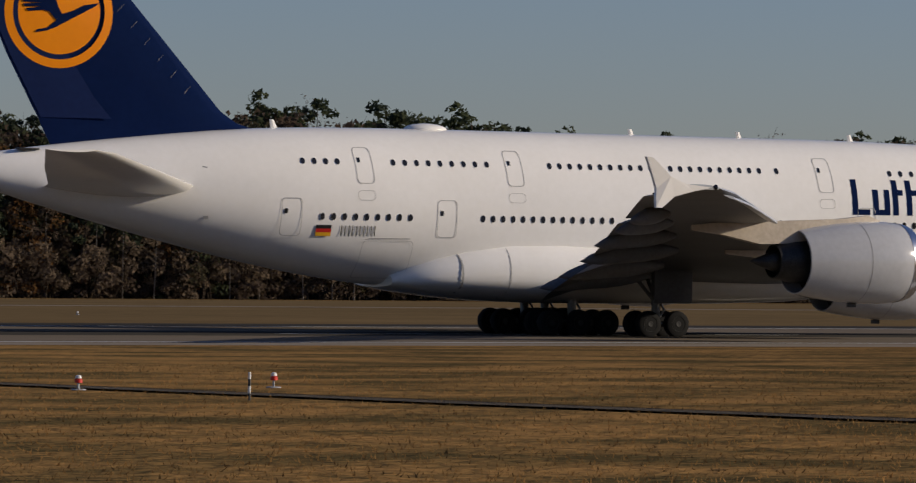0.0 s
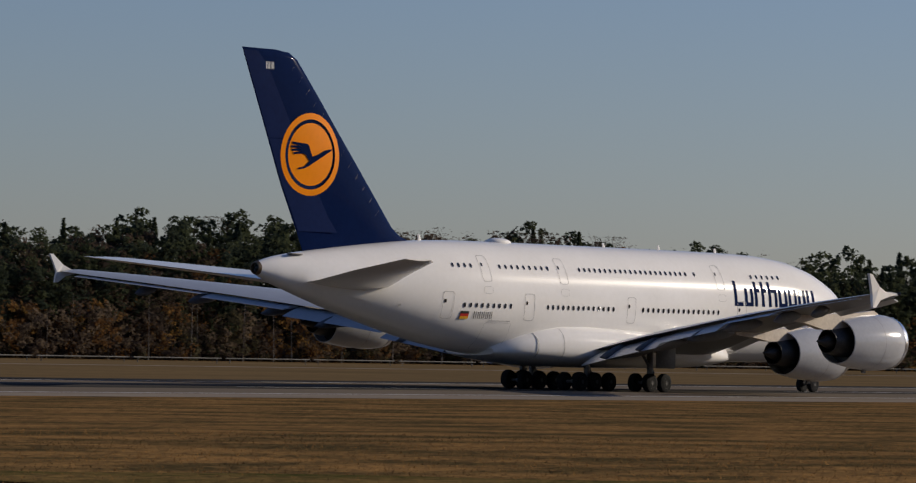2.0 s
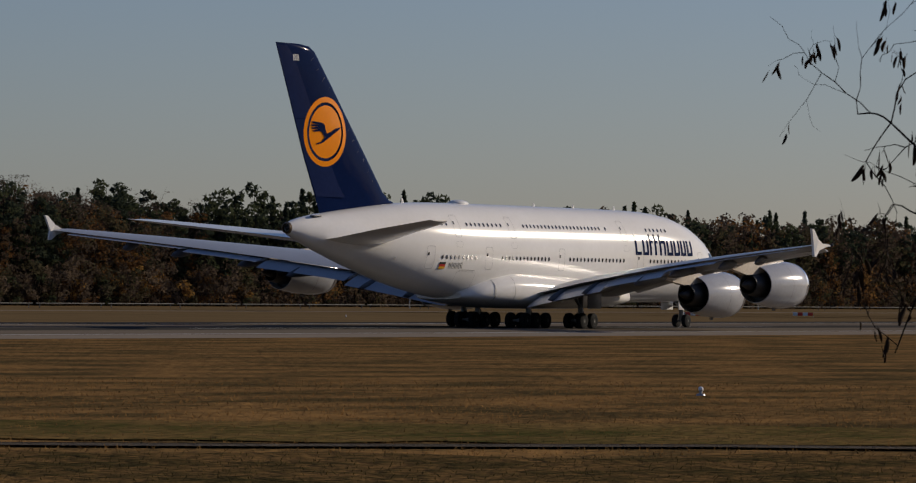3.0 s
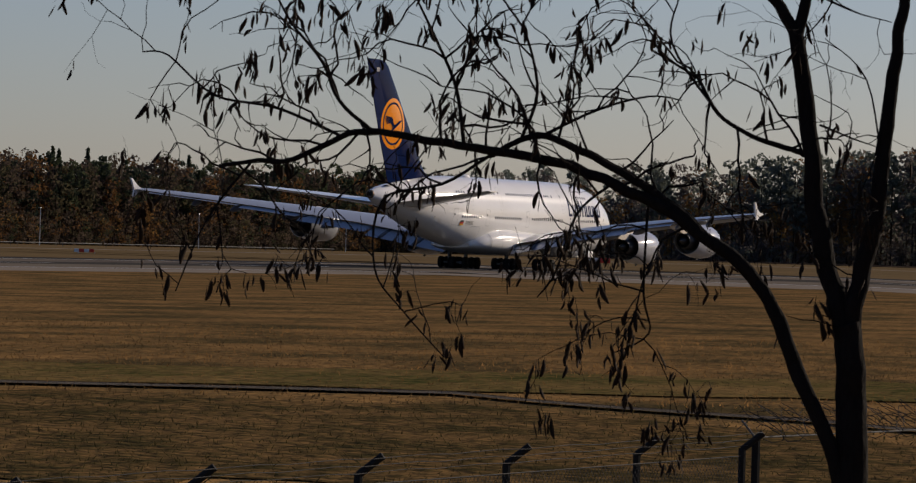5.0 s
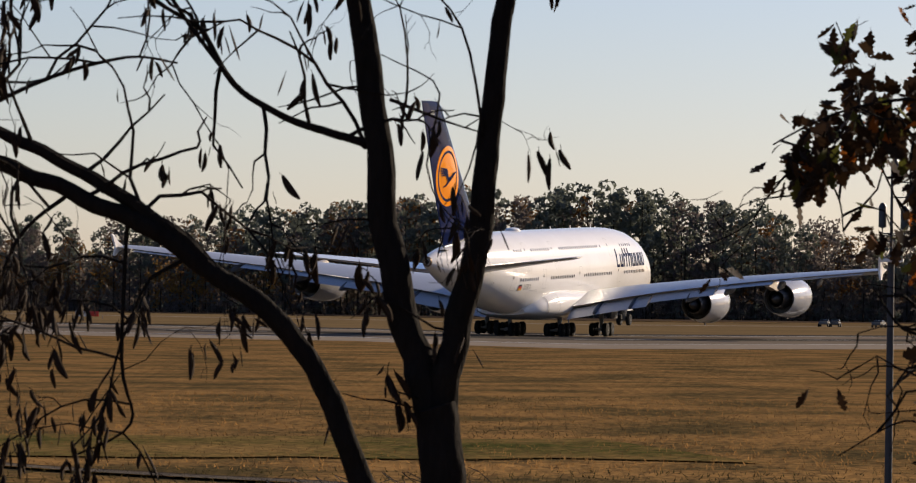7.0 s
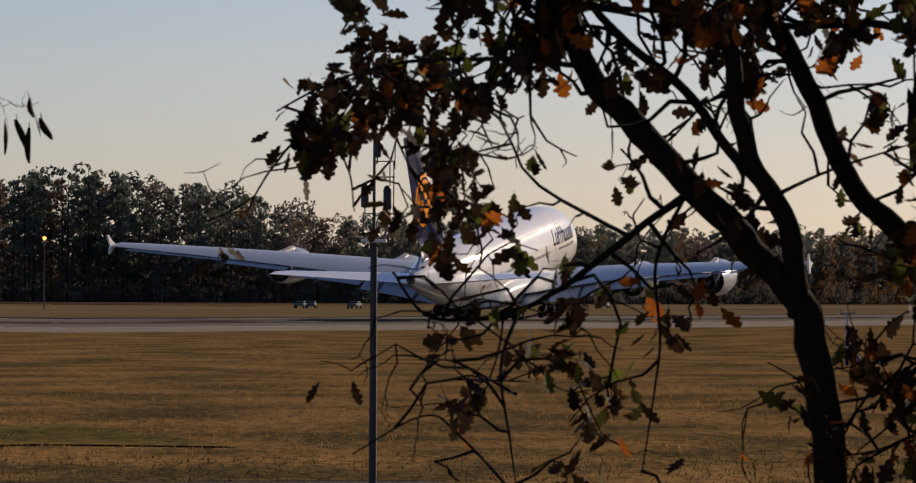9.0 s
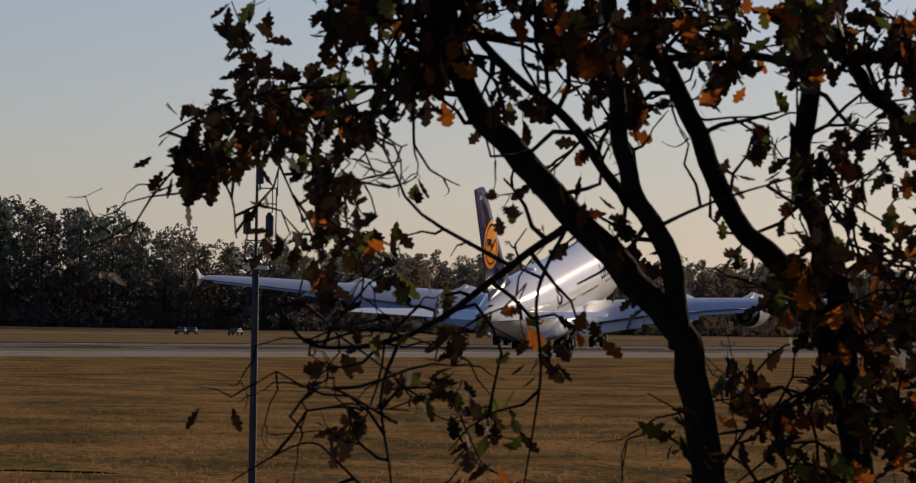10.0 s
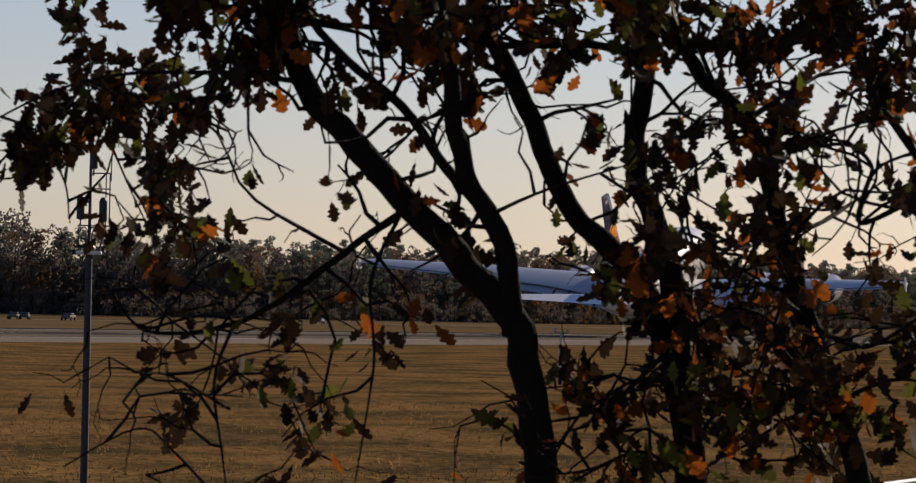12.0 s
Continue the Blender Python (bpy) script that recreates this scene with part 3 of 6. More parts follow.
def build_tail(parent):
    # fin
    bm = bmesh.new()
    rings = []
    for z, le, te, th in ((9.3, 53.6, 65.6, 0.06), (10.55, 54.2, 66.25, 0.062), (10.9, 55.4, 66.4, 0.07), (11.5, 56.3, 66.75, 0.082), (14.2, 58.75, 68.2, 0.09), (17.2, 61.5, 69.55, 0.09),
                          (20.5, 64.5, 71.05, 0.088), (22.9, 66.75, 72.15, 0.085), (23.35, 67.6, 72.35, 0.07), (23.5, 69.0, 72.42, 0.03)):
        c = te - le
        half = foil(c, th)
        n = len(half)
        up = [(u, abs(h - 0.02 * c * 4 * (u / c) * (1 - u / c))) for u, h in half]
        rings.append([(NOSE - le - u, (h if i < n // 2 + 1 else -h), z) for i, (u, h) in enumerate(up)])
    loft(bm, rings)
    fin = part("tail_fin", bm, NAVY, parent, "navy blue tail fin")
    # rudder in two panels, a little proud of the fin on both sides
    for low, high in ((10.95, 17.3), (17.36, 23.3)):
        bm = bmesh.new()
        for sign in (-1, 1):
            grid = []
            for q in range(7):
                z = low + (high - low) * q / 6
                le, te = (float(np.interp(z, FIN[:, 0], FIN[:, k])) for k in (1, 2))
                grid.append([bm.verts.new((NOSE - p, sign * (fin_half(p, z) + 0.010), z)) for p in (le + (te - le) * u for u in (0.655, 0.74, 0.83, 0.91, 0.985))])
            for a, b in zip(grid, grid[1:]):
                for k in range(4):
                    bm.faces.new((a[k], a[k + 1], b[k + 1], b[k]))
        # lighter navy carries the sky's reflection in its colour
        part("rudder", bm, RUDDER, fin, "navy rudder panel, lightened for sky sheen")
    # leading edge dashes
    for k in range(13):
        z = 12.4 + k * 0.82
        le = float(np.interp(z, FIN[:, 0], FIN[:, 1]))
        bm = bmesh.new()
        v = [bm.verts.new((NOSE - s, -fin_half(s, zz) - 0.012, zz)) for s, zz in ((le + 1.05, z + 0.3), (le + 1.45, z - 0.1), (le + 1.46, z - 0.095), (le + 1.06, z + 0.305))]
        bm.faces.new(v)
        part("fin_panel_seam", bm, SEAM, fin)
    # round emblem: plain discs and a plain swept shape
    c = Vector((65.45, 16.35))

    def disc(r0, r1, off, mat, name):
        bm = bmesh.new()
        n = 64
        radii = [r0, r1] if r0 else [r1 * (k + 1) / 6 for k in range(6)]
        rings = []
        for r in radii:
            rings.append([bm.verts.new((NOSE - (c.x + r * math.cos(a)), -fin_half(c.x + r * math.cos(a), c.y + r * math.sin(a)) - off, c.y + r * math.sin(a)))
                          for a in (2 * math.pi * k / n for k in range(n))])
        for a, b in zip(rings, rings[1:]):
            for i in range(n):
                bm.faces.new((a[i], a[(i + 1) % n], b[(i + 1) % n], b[i]))
        if not r0:
            bm.faces.new(rings[0])
        part(name, bm, mat, fin, "orange round emblem" if mat is ORANGE else "", smooth=False)
    disc(2.46, 2.9, 0.016, ORANGE, "emblem_ring")
    disc(0, 2.2, 0.016, ORANGE, "emblem_disc")

    def swoosh(points):
        bm = bmesh.new()
        bm.faces.new([bm.verts.new((NOSE - (c.x - 1.0 * a), -fin_half(c.x - 1.0 * a, c.y + 1.0 * b) - 0.06, c.y + 1.0 * b + 0.05)) for a, b in points])
        bmesh.ops.triangulate(bm, faces=bm.faces)
        part("emblem_stroke", bm, NAVY, fin, smooth=False)
    swoosh([(2.15, 0.42), (1.95, 0.26), (1.5, 0.06), (1.05, -0.16), (0.52, -0.5), (-0.2, -0.88), (-0.65, -1.06), (-1.28, -1.16), (-1.2, -1.02), (-0.62, -0.9), (-0.2, -0.55), (0.1, -0.2), (0.75, 0.0), (1.3, 0.28)])
    swoosh([(0.14, -0.22), (-0.05, 0.1), (-0.2, 0.5), (-0.42, 0.68), (-1.9, 0.78), (-1.86, 0.62), (-1.0, 0.52), (-2.0, 0.52), (-1.94, 0.37), (-0.98, 0.34), (-1.96, 0.27), (-1.86, 0.13), (-0.92, 0.16), (-1.8, 0.03), (-1.66, -0.1), (-0.85, -0.02), (-0.55, -0.1), (-0.2, -0.5)])
    for k in (0, 1):
        bm = bmesh.new()
        for j in range(3):
            s, z = 69.9 - k * 0.42 + (0.14 - j * 0.13), 22.1
            w = 0.028
            v = [bm.verts.new((NOSE - p, -fin_half(p, q) - 0.012, q)) for p, q in ((s + w, z), (s - w, z), (s - w + 0.06, z + 0.5), (s + w + 0.06, z + 0.5))]
            bm.faces.new(v)
        part("fin_marking", bm, SIGN_WHITE, fin, "plain white bars", smooth=False)
    # tailplane
    for sign in (-1, 1):
        bm = bmesh.new()
        rings = []
        for y, le, te, z, th in ((0.6, 57.6, 66.4, 7.35, 0.11), (2.6, 58.9, 66.9, 7.55, 0.10), (8.0, 63.3, 69.3, 8.2, 0.095), (14.2, 68.2, 71.8, 8.85, 0.09), (15.2, 69.6, 72.2, 8.95, 0.05)):
            rings.append([(NOSE - le - u, sign * y, z - (h - 0.02 * 0) * 1.0) for u, h in foil(te - le, th)])
        loft(bm, rings)
        part("tailplane", bm, WHITE, parent, "pale grey tailplane")
        bm = bmesh.new()
        bm.faces.new([bm.verts.new((NOSE - s, sign * (side(s, z) + 0.016), z)) for s, z in ((58.2, 8.55), (58.45, 8.6), (58.35, 5.9), (58.1, 5.9))])
        part("tailplane_seal", bm, SEAM, parent, smooth=False)


FIN = np.array([(9.3, 53.6, 65.6), (10.55, 54.2, 66.25), (11.5, 56.3, 66.75), (14.2, 58.75, 68.2), (17.2, 61.5, 69.55), (20.5, 64.5, 71.05), (22.9, 66.75, 72.15), (23.5, 69.0, 72.42)])


def fin_half(s, z):
    le, te = (float(np.interp(z, FIN[:, 0], FIN[:, k])) for k in (1, 2))
    c = te - le
    u = max(0.0, min(1.0, (s - le) / c))
    return 0.0895 * 5 * c * (0.2969 * math.sqrt(u) - 0.126 * u - 0.3516 * u * u + 0.2843 * u ** 3 - 0.1015 * u ** 4)


def wheel_mesh(r, w):
    bm = bmesh.new()
    revolve(bm, [(-w / 2, r * 0.55), (-w / 2, r * 0.8), (-w * 0.42, r * 0.94), (-w * 0.22, r), (w * 0.22, r), (w * 0.42, r * 0.94), (w / 2, r * 0.8), (w / 2, r * 0.55)], (0, 0, 0), "y", 24)
    return mesh_of("tyre", bm, TYRE)


def rim_mesh(r, w):
    bm = bmesh.new()
    revolve(bm, [(-w * 0.52, 0.05), (-w * 0.54, r * 0.2), (-w * 0.4, r * 0.3), (-w * 0.4, r * 0.48), (-w * 0.53, r * 0.57), (w * 0.53, r * 0.57), (w * 0.4, r * 0.48), (w * 0.4, r * 0.3), (w * 0.54, r * 0.2), (w * 0.52, 0.05)], (0, 0, 0), "y", 20)
    return mesh_of("rim", bm, RIM)


def build_gear(parent):
    tyre, rim = wheel_mesh(0.7, 0.53), rim_mesh(0.7, 0.53)
    tyre_n, rim_n = wheel_mesh(0.62, 0.45), rim_mesh(0.62, 0.45)

    def leg(s, y, axles, gap, top, r, tm, rm, lean=0.0):
        bm = bmesh.new()
        tube(bm, [(NOSE - s + lean, y, top), (NOSE - s, y, r + 0.9), (NOSE - s, y, r)], [0.26, 0.24, 0.17], 12)
        if len(axles) > 1:
            tube(bm, [(NOSE - s - axles[0], y, r), (NOSE - s - axles[-1], y, r)], 0.16, 10)
        tube(bm, [(NOSE - s + 0.1, y, r + 1.0), (NOSE - s - 1.6, y, top - 0.1)], 0.11, 8)
        tube(bm, [(NOSE - s, y, r + 1.1), (NOSE - s, y - math.copysign(1.3, y) if y else 0.5, top)], 0.1, 8)
        tube(bm, [(NOSE - s + 0.22, y, r + 0.35), (NOSE - s + 0.5, y, r + 0.75), (NOSE - s + 0.2, y, r + 1.2)], 0.07, 6)
        for a in axles:
            tube(bm, [(NOSE - s - a, y - gap / 2, r), (NOSE - s - a, y + gap / 2, r)], 0.1, 8)
        g = part("landing_gear", bm, STRUT, parent, "dark landing gear leg with tyres")
        for a in axles:
            for q in (-1, 1):
                w = new("tyre", tm)
                w.parent, w.matrix_basis = g, Matrix.Translation((NOSE - s - a, y + q * gap / 2, r))
                d = new("rim", rm)
                d.parent, d.matrix_basis = g, w.matrix_basis
    for q in (-1, 1):
        leg(33.75, q * 6.15, (-0.85, 0.85), 1.35, 3.6, 0.7, tyre, rim)
        leg(36.9, q * 2.65, (-1.7, 0.0, 1.7), 1.5, 2.4, 0.7, tyre, rim)
        bm = bmesh.new()
        box(bm, (NOSE - 33.4, q * 7.35, 2.75), (2.3, 0.08, 1.9), 0.03)
        # door in the darkened grey, for the shade below the wing
        part("gear_door", bm, UNDER_SHADE, parent)
        bm = bmesh.new()
        box(bm, (NOSE - 6.3, q * 0.95, 2.05), (2.2, 0.06, 0.8), 0.03)
        part("gear_door", bm, WHITE, parent)
    leg(5.2, 0.0, (0.0,), 1.05, 2.8, 0.62, tyre_n, rim_n, -0.5)


def build_airliner():
    a = base("airliner", "white double-deck four-engine airliner with a navy tail on its take-off run", "aircraft")
    bm = bmesh.new()
    st = [0.0, 0.15, 0.4, 0.8, 1.2, 1.8, 2.6, 3.4, 4.4, 5.6, 7.0, 8.5, 10, 12, 14, 17, 20, 24, 28, 32, 36, 40, 43, 45, 47, 49, 51, 53, 55, 57, 59, 61, 63, 65, 67, 68.5, 69.6, 70.4]
    loft(bm, [hull_ring(s) for s in st])
    part("fuselage", bm, WHITE, a, "glossy white double-deck fuselage")
    # wing root fairing under the belly
    bm = bmesh.new()
    rings = []
    for s, w, top, low in ((18.5, 2.0, 3.0, 2.3), (20.5, 3.4, 3.8, 2.05), (23, 3.9, 4.3, 1.85), (27, 4.15, 4.7, 1.72), (33, 4.25, 5.0, 1.68), (38, 4.22, 5.25, 1.70), (41, 4.08, 5.25, 1.78),
                           (43.5, 3.85, 4.85, 1.95), (45.2, 3.5, 4.35, 2.15), (46.4, 3.05, 3.85, 2.3), (47.4, 2.3, 3.25, 2.5)):
        mid = low + (top - low) * 0.42
        ring = []
        for k in range(40):
            t = 2 * math.pi * k / 40
            c, q = math.cos(t), math.sin(t)
            ring.append((NOSE - s, w * math.copysign(abs(c) ** 0.72, c), mid + (top - mid if q > 0 else mid - low) * math.copysign(abs(q) ** 0.8, q)))
        rings.append(ring)
    loft(bm, rings)
    part("belly_fairing", bm, WHITE, a, "white belly fairing")
    for s in (44.0, 41.3):
        bm = bmesh.new()
        v = []
        w = 0.05 if s > 43 else 0.02
        top = 4.75 if s > 43 else 5.1
        for z in [1.95 + (top - 1.95) * k / 10 for k in range(11)]:
            wd = float(np.interp(s, (41, 43.5, 45.5), (4.08, 3.85, 3.55)))
            tp, lw = float(np.interp(s, (41, 43.5, 45.5), (5.25, 4.85, 4.2))), float(np.interp(s, (41, 43.5, 45.5), (1.78, 1.95, 2.2)))
            mid = lw + (tp - lw) * 0.42
            q = (z - mid) / (tp - mid if z > mid else mid - lw)
            c = max(0.0, 1 - abs(q) ** (2 / 0.8)) ** (0.72 / 2)
            v.append([bm.verts.new((NOSE - s + d, -wd * c - 0.02, z)) for d in (-w, w)])
        for p, q in zip(v, v[1:]):
            bm.faces.new((p[0], p[1], q[1], q[0]))
        part("fairing_seam", bm, SEAM, a, smooth=False)
    for sign in (-1, 1):
        build_wing(sign, a)
        build_engine(sign * 14.8, 22.6, 3.12, a, 2.0)
        build_engine(sign * 25.7, 31.0, 4.05, a, 1.97)
    build_tail(a)
    build_gear(a)
    # exhaust of the auxiliary power unit and its intake
    part("tail_exhaust", revolve(bmesh.new(), [(0.1, 0.5), (-0.1, 0.44), (-0.12, 0.36), (0.25, 0.3)], (NOSE - 70.5, 0, 8.27)), BRONZE, a, "bronze tail exhaust")
    part("exhaust_plug", revolve(bmesh.new(), [(0.3, 0.32), (0.1, 0.2), (-0.02, 0.02)], (NOSE - 70.5, 0, 8.27)), HOT, a)
    bm = bmesh.new()
    box(bm, (NOSE - 67.2, -0.62, 9.32), (1.1, 0.5, 0.1), 0.03)
    part("intake_flap", bm, HOT, a)
    # doors: station, foot, height, lean
    for sign in (-1, 1):
        for s, z0, z1, w in ((53.7, 5.1, 7.06, 1.15), (44.85, 5.1, 7.06, 1.15), (32.8, 5.1, 7.06, 1.0), (19.0, 5.1, 7.06, 1.15), (7.4, 5.1, 7.06, 1.0)):
            d = part("door", frame_line(s - w / 2, s + w / 2, z0, z1, sign), DOOR_LINE, a, smooth=False)
            part("door_window", patch(s + 0.22, s + 0.4, 6.25, 6.5, 0.018, sign, n=1), GLASS, d, smooth=False)
        for s in (49.5, 40.7, 21.5):
            d = part("door", frame_line(s - 0.5, s + 0.5, 7.85, 9.75, sign, lean=0.02), DOOR_LINE, a, smooth=False)
            part("door_window", patch(s + 0.2, s + 0.36, 8.95, 9.2, 0.018, sign, n=1), GLASS, d, smooth=False)
            part("slide_hatch", frame_line(s - 0.5, s + 0.5, 6.98, 7.5, sign, 0.018), DOOR_LINE, a, smooth=False)
    part("cargo_door", frame_line(46.7, 49.6, 2.95, 4.9, -1, 0.02), DOOR_LINE, a, smooth=False)
    # cabin windows, one mesh shared
    bm = bmesh.new()
    ring = [bm.verts.new((0.13 * math.cos(t), 0, 0.185 * math.sin(t))) for t in (2 * math.pi * k / 14 for k in range(14))]
    bm.faces.new(ring)
    pane = mesh_of("cabin_window", bm, GLASS, False)
    rows = [(6.12, 47.0, 52.0, 9), (6.12, 35.0, 42.75, 14), (6.12, 22.0, 31.4, 16), (6.12, 9.4, 17.2, 13),
            (8.98, 51.0, 52.95, 4), (8.98, 42.3, 47.8, 9), (8.98, 25.6, 38.55, 22), (8.98, 24.5, 24.5, 1), (8.98, 13.6, 17.2, 6)]
    for z, s0, s1, n in rows:
        for k in range(n):
            s = s0 + (s1 - s0) * k / max(1, n - 1)
            for sign in (-1, 1):
                w = new("cabin_window", pane)
                w.parent = a
                tilt_in = math.atan2(side(s, z + 0.2) - side(s, z - 0.2), 0.4)
                yaw = math.atan2(side(s + 0.3, z) - side(s - 0.3, z), 0.6)
                p = on_skin(s, z, sign, 0.02)
                w.matrix_basis = Matrix.Translation(p) @ Matrix.Rotation(sign * yaw, 4, "Z") @ Matrix.Rotation(-sign * tilt_in, 4, "X")
    # flag and bars
    for k, m in enumerate((BLACK, RED, GOLD)):
        part("flag_stripe", patch(51.45, 52.3, 5.68 - 0.19 * (k + 1), 5.68 - 0.19 * k, 0.018, n=1), m, a, smooth=False)
    for k in range(5):
        s = 50.95 - k * 0.42
        part("marking_bar", patch(s - 0.3, s - 0.24, 5.14, 5.66, 0.018, n=1), BLACK, a, smooth=False)
        part("marking_bar", patch(s - 0.1, s - 0.04, 5.14, 5.66, 0.018, n=1), BLACK, a, smooth=False)
    part("service_line", patch(46.9, 49.3, 5.0, 5.03, 0.018, n=2), SEAM, a, smooth=False)
    # title: plain navy bars of the letters' sizes
    at = 19.9
    for w, kind in ((1.15, "L"), (1.1, "u"), (0.75, "f"), (0.75, "f"), (1.15, "h"), (1.15, "u"), (1.15, "u"), (1.05, "u"), (1.15, "u")):
        w *= 1.1
        top = 8.62 if kind in "Lfh" else 8.08
        part("title_bar", patch(at - 0.36, at, 6.68, top, 0.018), NAVY, a, smooth=False)
        if kind in "uh":
            part("title_bar", patch(at - w + 0.12, at - w + 0.46, 6.68, 8.08, 0.018), NAVY, a, smooth=False)
        part("title_bar", patch(at - w + 0.14, at - 0.36, 6.68 if kind in "Lu" else 7.78, 6.98 if kind in "Lu" else 8.08, 0.018), NAVY, a, smooth=False)
        at -= w + 0.08
    # domes and blade aerials on the crown
    bm = bmesh.new()
    bmesh.ops.create_uvsphere(bm, u_segments=24, v_segments=12, radius=1.0, matrix=Matrix.Translation((NOSE - 44.4, 0, 10.82)) @ Matrix.Diagonal((1.25, 0.75, 0.34, 1)))
    part("radome", bm, WHITE, a, "white satellite radome")
    for s in (53.2, 31.8, 17.8, 25.0):
        bm = bmesh.new()
        rings = [[(NOSE - s - lean + dx, dy, z) for dx, dy in ((0.22 * q, 0), (0, 0.04), (-0.22 * q, 0), (0, -0.04))] for z, lean, q in ((10.6, 0, 1.0), (11.15, 0.18, 0.55))]
        loft(bm, rings)
        part("blade_aerial", bm, WHITE, a, smooth=False)
    # cockpit glazing
    for k in range(3):
        for sign in (-1, 1):
            part("cockpit_window", patch(2.5 + k * 0.75, 3.15 + k * 0.75, 6.35, 7.0, 0.016, sign, 0.1), GLASS, a, smooth=False)
    return a


airliner = build_airliner()


# ---- woods ----
class Heap:
    """Gathers triangles by the thousand for one big mesh."""
    def __init__(self):
        self.v, self.f, self.m, self.n = [], [], [], 0

    def add(self, verts, faces, mats):
        self.v.append(verts)
        self.f.append(faces + self.n)
        self.m.append(mats)
        self.n += len(verts)

    def mesh(self, name, mats):
        v, f, m = np.concatenate(self.v), np.concatenate(self.f), np.concatenate(self.m)
        me = bpy.data.meshes.new(name)
        me.vertices.add(len(v))
        me.vertices.foreach_set("co", v.astype(np.float32).ravel())
        me.loops.add(len(f) * 3)
        me.loops.foreach_set("vertex_index", f.astype(np.int32).ravel())
        me.polygons.add(len(f))
        me.polygons.foreach_set("loop_start", np.arange(0, len(f) * 3, 3, dtype=np.int32))
        for mat in mats:
            me.materials.append(mat)
        me.polygons.foreach_set("material_index", m.astype(np.int32))
        me.update(calc_edges=True)
        return me


rng = np.random.default_rng(7)


def flakes(centres, size, mat, flat=1.0):
    """Small uneven triangles about the given places."""
    n = len(centres)
    d = rng.normal(size=(n, 3, 3))
    d[:, :, 2] *= flat
    d /= np.linalg.norm(d, axis=2, keepdims=True) + 1e-6
    v = centres[:, None, :] + d * size * rng.uniform(0.5, 1.2, (n, 1, 1))
    return v.reshape(-1, 3), np.arange(3 * n).reshape(-1, 3), np.full(n, mat)


def sprays(centres, facing, size, mat, loose=0.6):
    """Small uneven triangles that lie along the skin of a crown."""
    n = len(centres)
    k = facing / (np.linalg.norm(facing, axis=1, keepdims=True) + 1e-6) + rng.normal(size=(n, 3)) * loose
    k /= np.linalg.norm(k, axis=1, keepdims=True) + 1e-6
    a = np.cross(k, rng.normal(size=(n, 3)))
    a /= np.linalg.norm(a, axis=1, keepdims=True) + 1e-6
    b = np.cross(k, a)
    turn = np.array((0.0, 2.1, 4.2)) + rng.uniform(-0.5, 0.5, (n, 3))
    reach = size * rng.uniform(0.6, 1.3, (n, 3, 1))
    v = centres[:, None, :] + (a[:, None, :] * np.cos(turn)[..., None] + b[:, None, :] * np.sin(turn)[..., None]) * reach
    return v.reshape(-1, 3), np.arange(3 * n).reshape(-1, 3), np.full(n, mat)


def stick(a, b, ra, rb, mat):
    a, b = np.array(a, float), np.array(b, float)
    d = (b - a) / (np.linalg.norm(b - a) + 1e-9)
    s = np.cross(d, (0.3, 0.8, 0.1))
    s /= np.linalg.norm(s)
    u = np.cross(s, d)
    ring = [s * math.cos(t) + u * math.sin(t) for t in (0, 2.09, 4.19)]
    v = np.array([a + r * ra for r in ring] + [b + r * rb for r in ring])
    f = np.array([(0, 1, 4), (0, 4, 3), (1, 2, 5), (1, 5, 4), (2, 0, 3), (2, 3, 5)])
    return v, f, np.full(6, mat)


def join(parts):
    h = Heap()
    for p in parts:
        h.add(*p)
    return np.concatenate(h.v), np.concatenate(h.f), np.concatenate(h.m)


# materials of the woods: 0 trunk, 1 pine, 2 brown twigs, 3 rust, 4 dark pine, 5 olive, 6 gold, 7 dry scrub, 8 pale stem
# the far woods swap pine, brown and olive for the colours paled by haze
FAR_WOOD_MATERIALS = [TRUNK, HAZED_PINE, HAZED_TWIGS, RUST_CROWN, HAZED_PINE, HAZED_TWIGS, GOLD_CROWN, SCRUB, PALE_STEM]
WOOD_MATERIALS = [TRUNK, PINE, BROWN_CROWN, RUST_CROWN, DARK_PINE, OLIVE_CROWN, GOLD_CROWN, SCRUB, PALE_STEM]


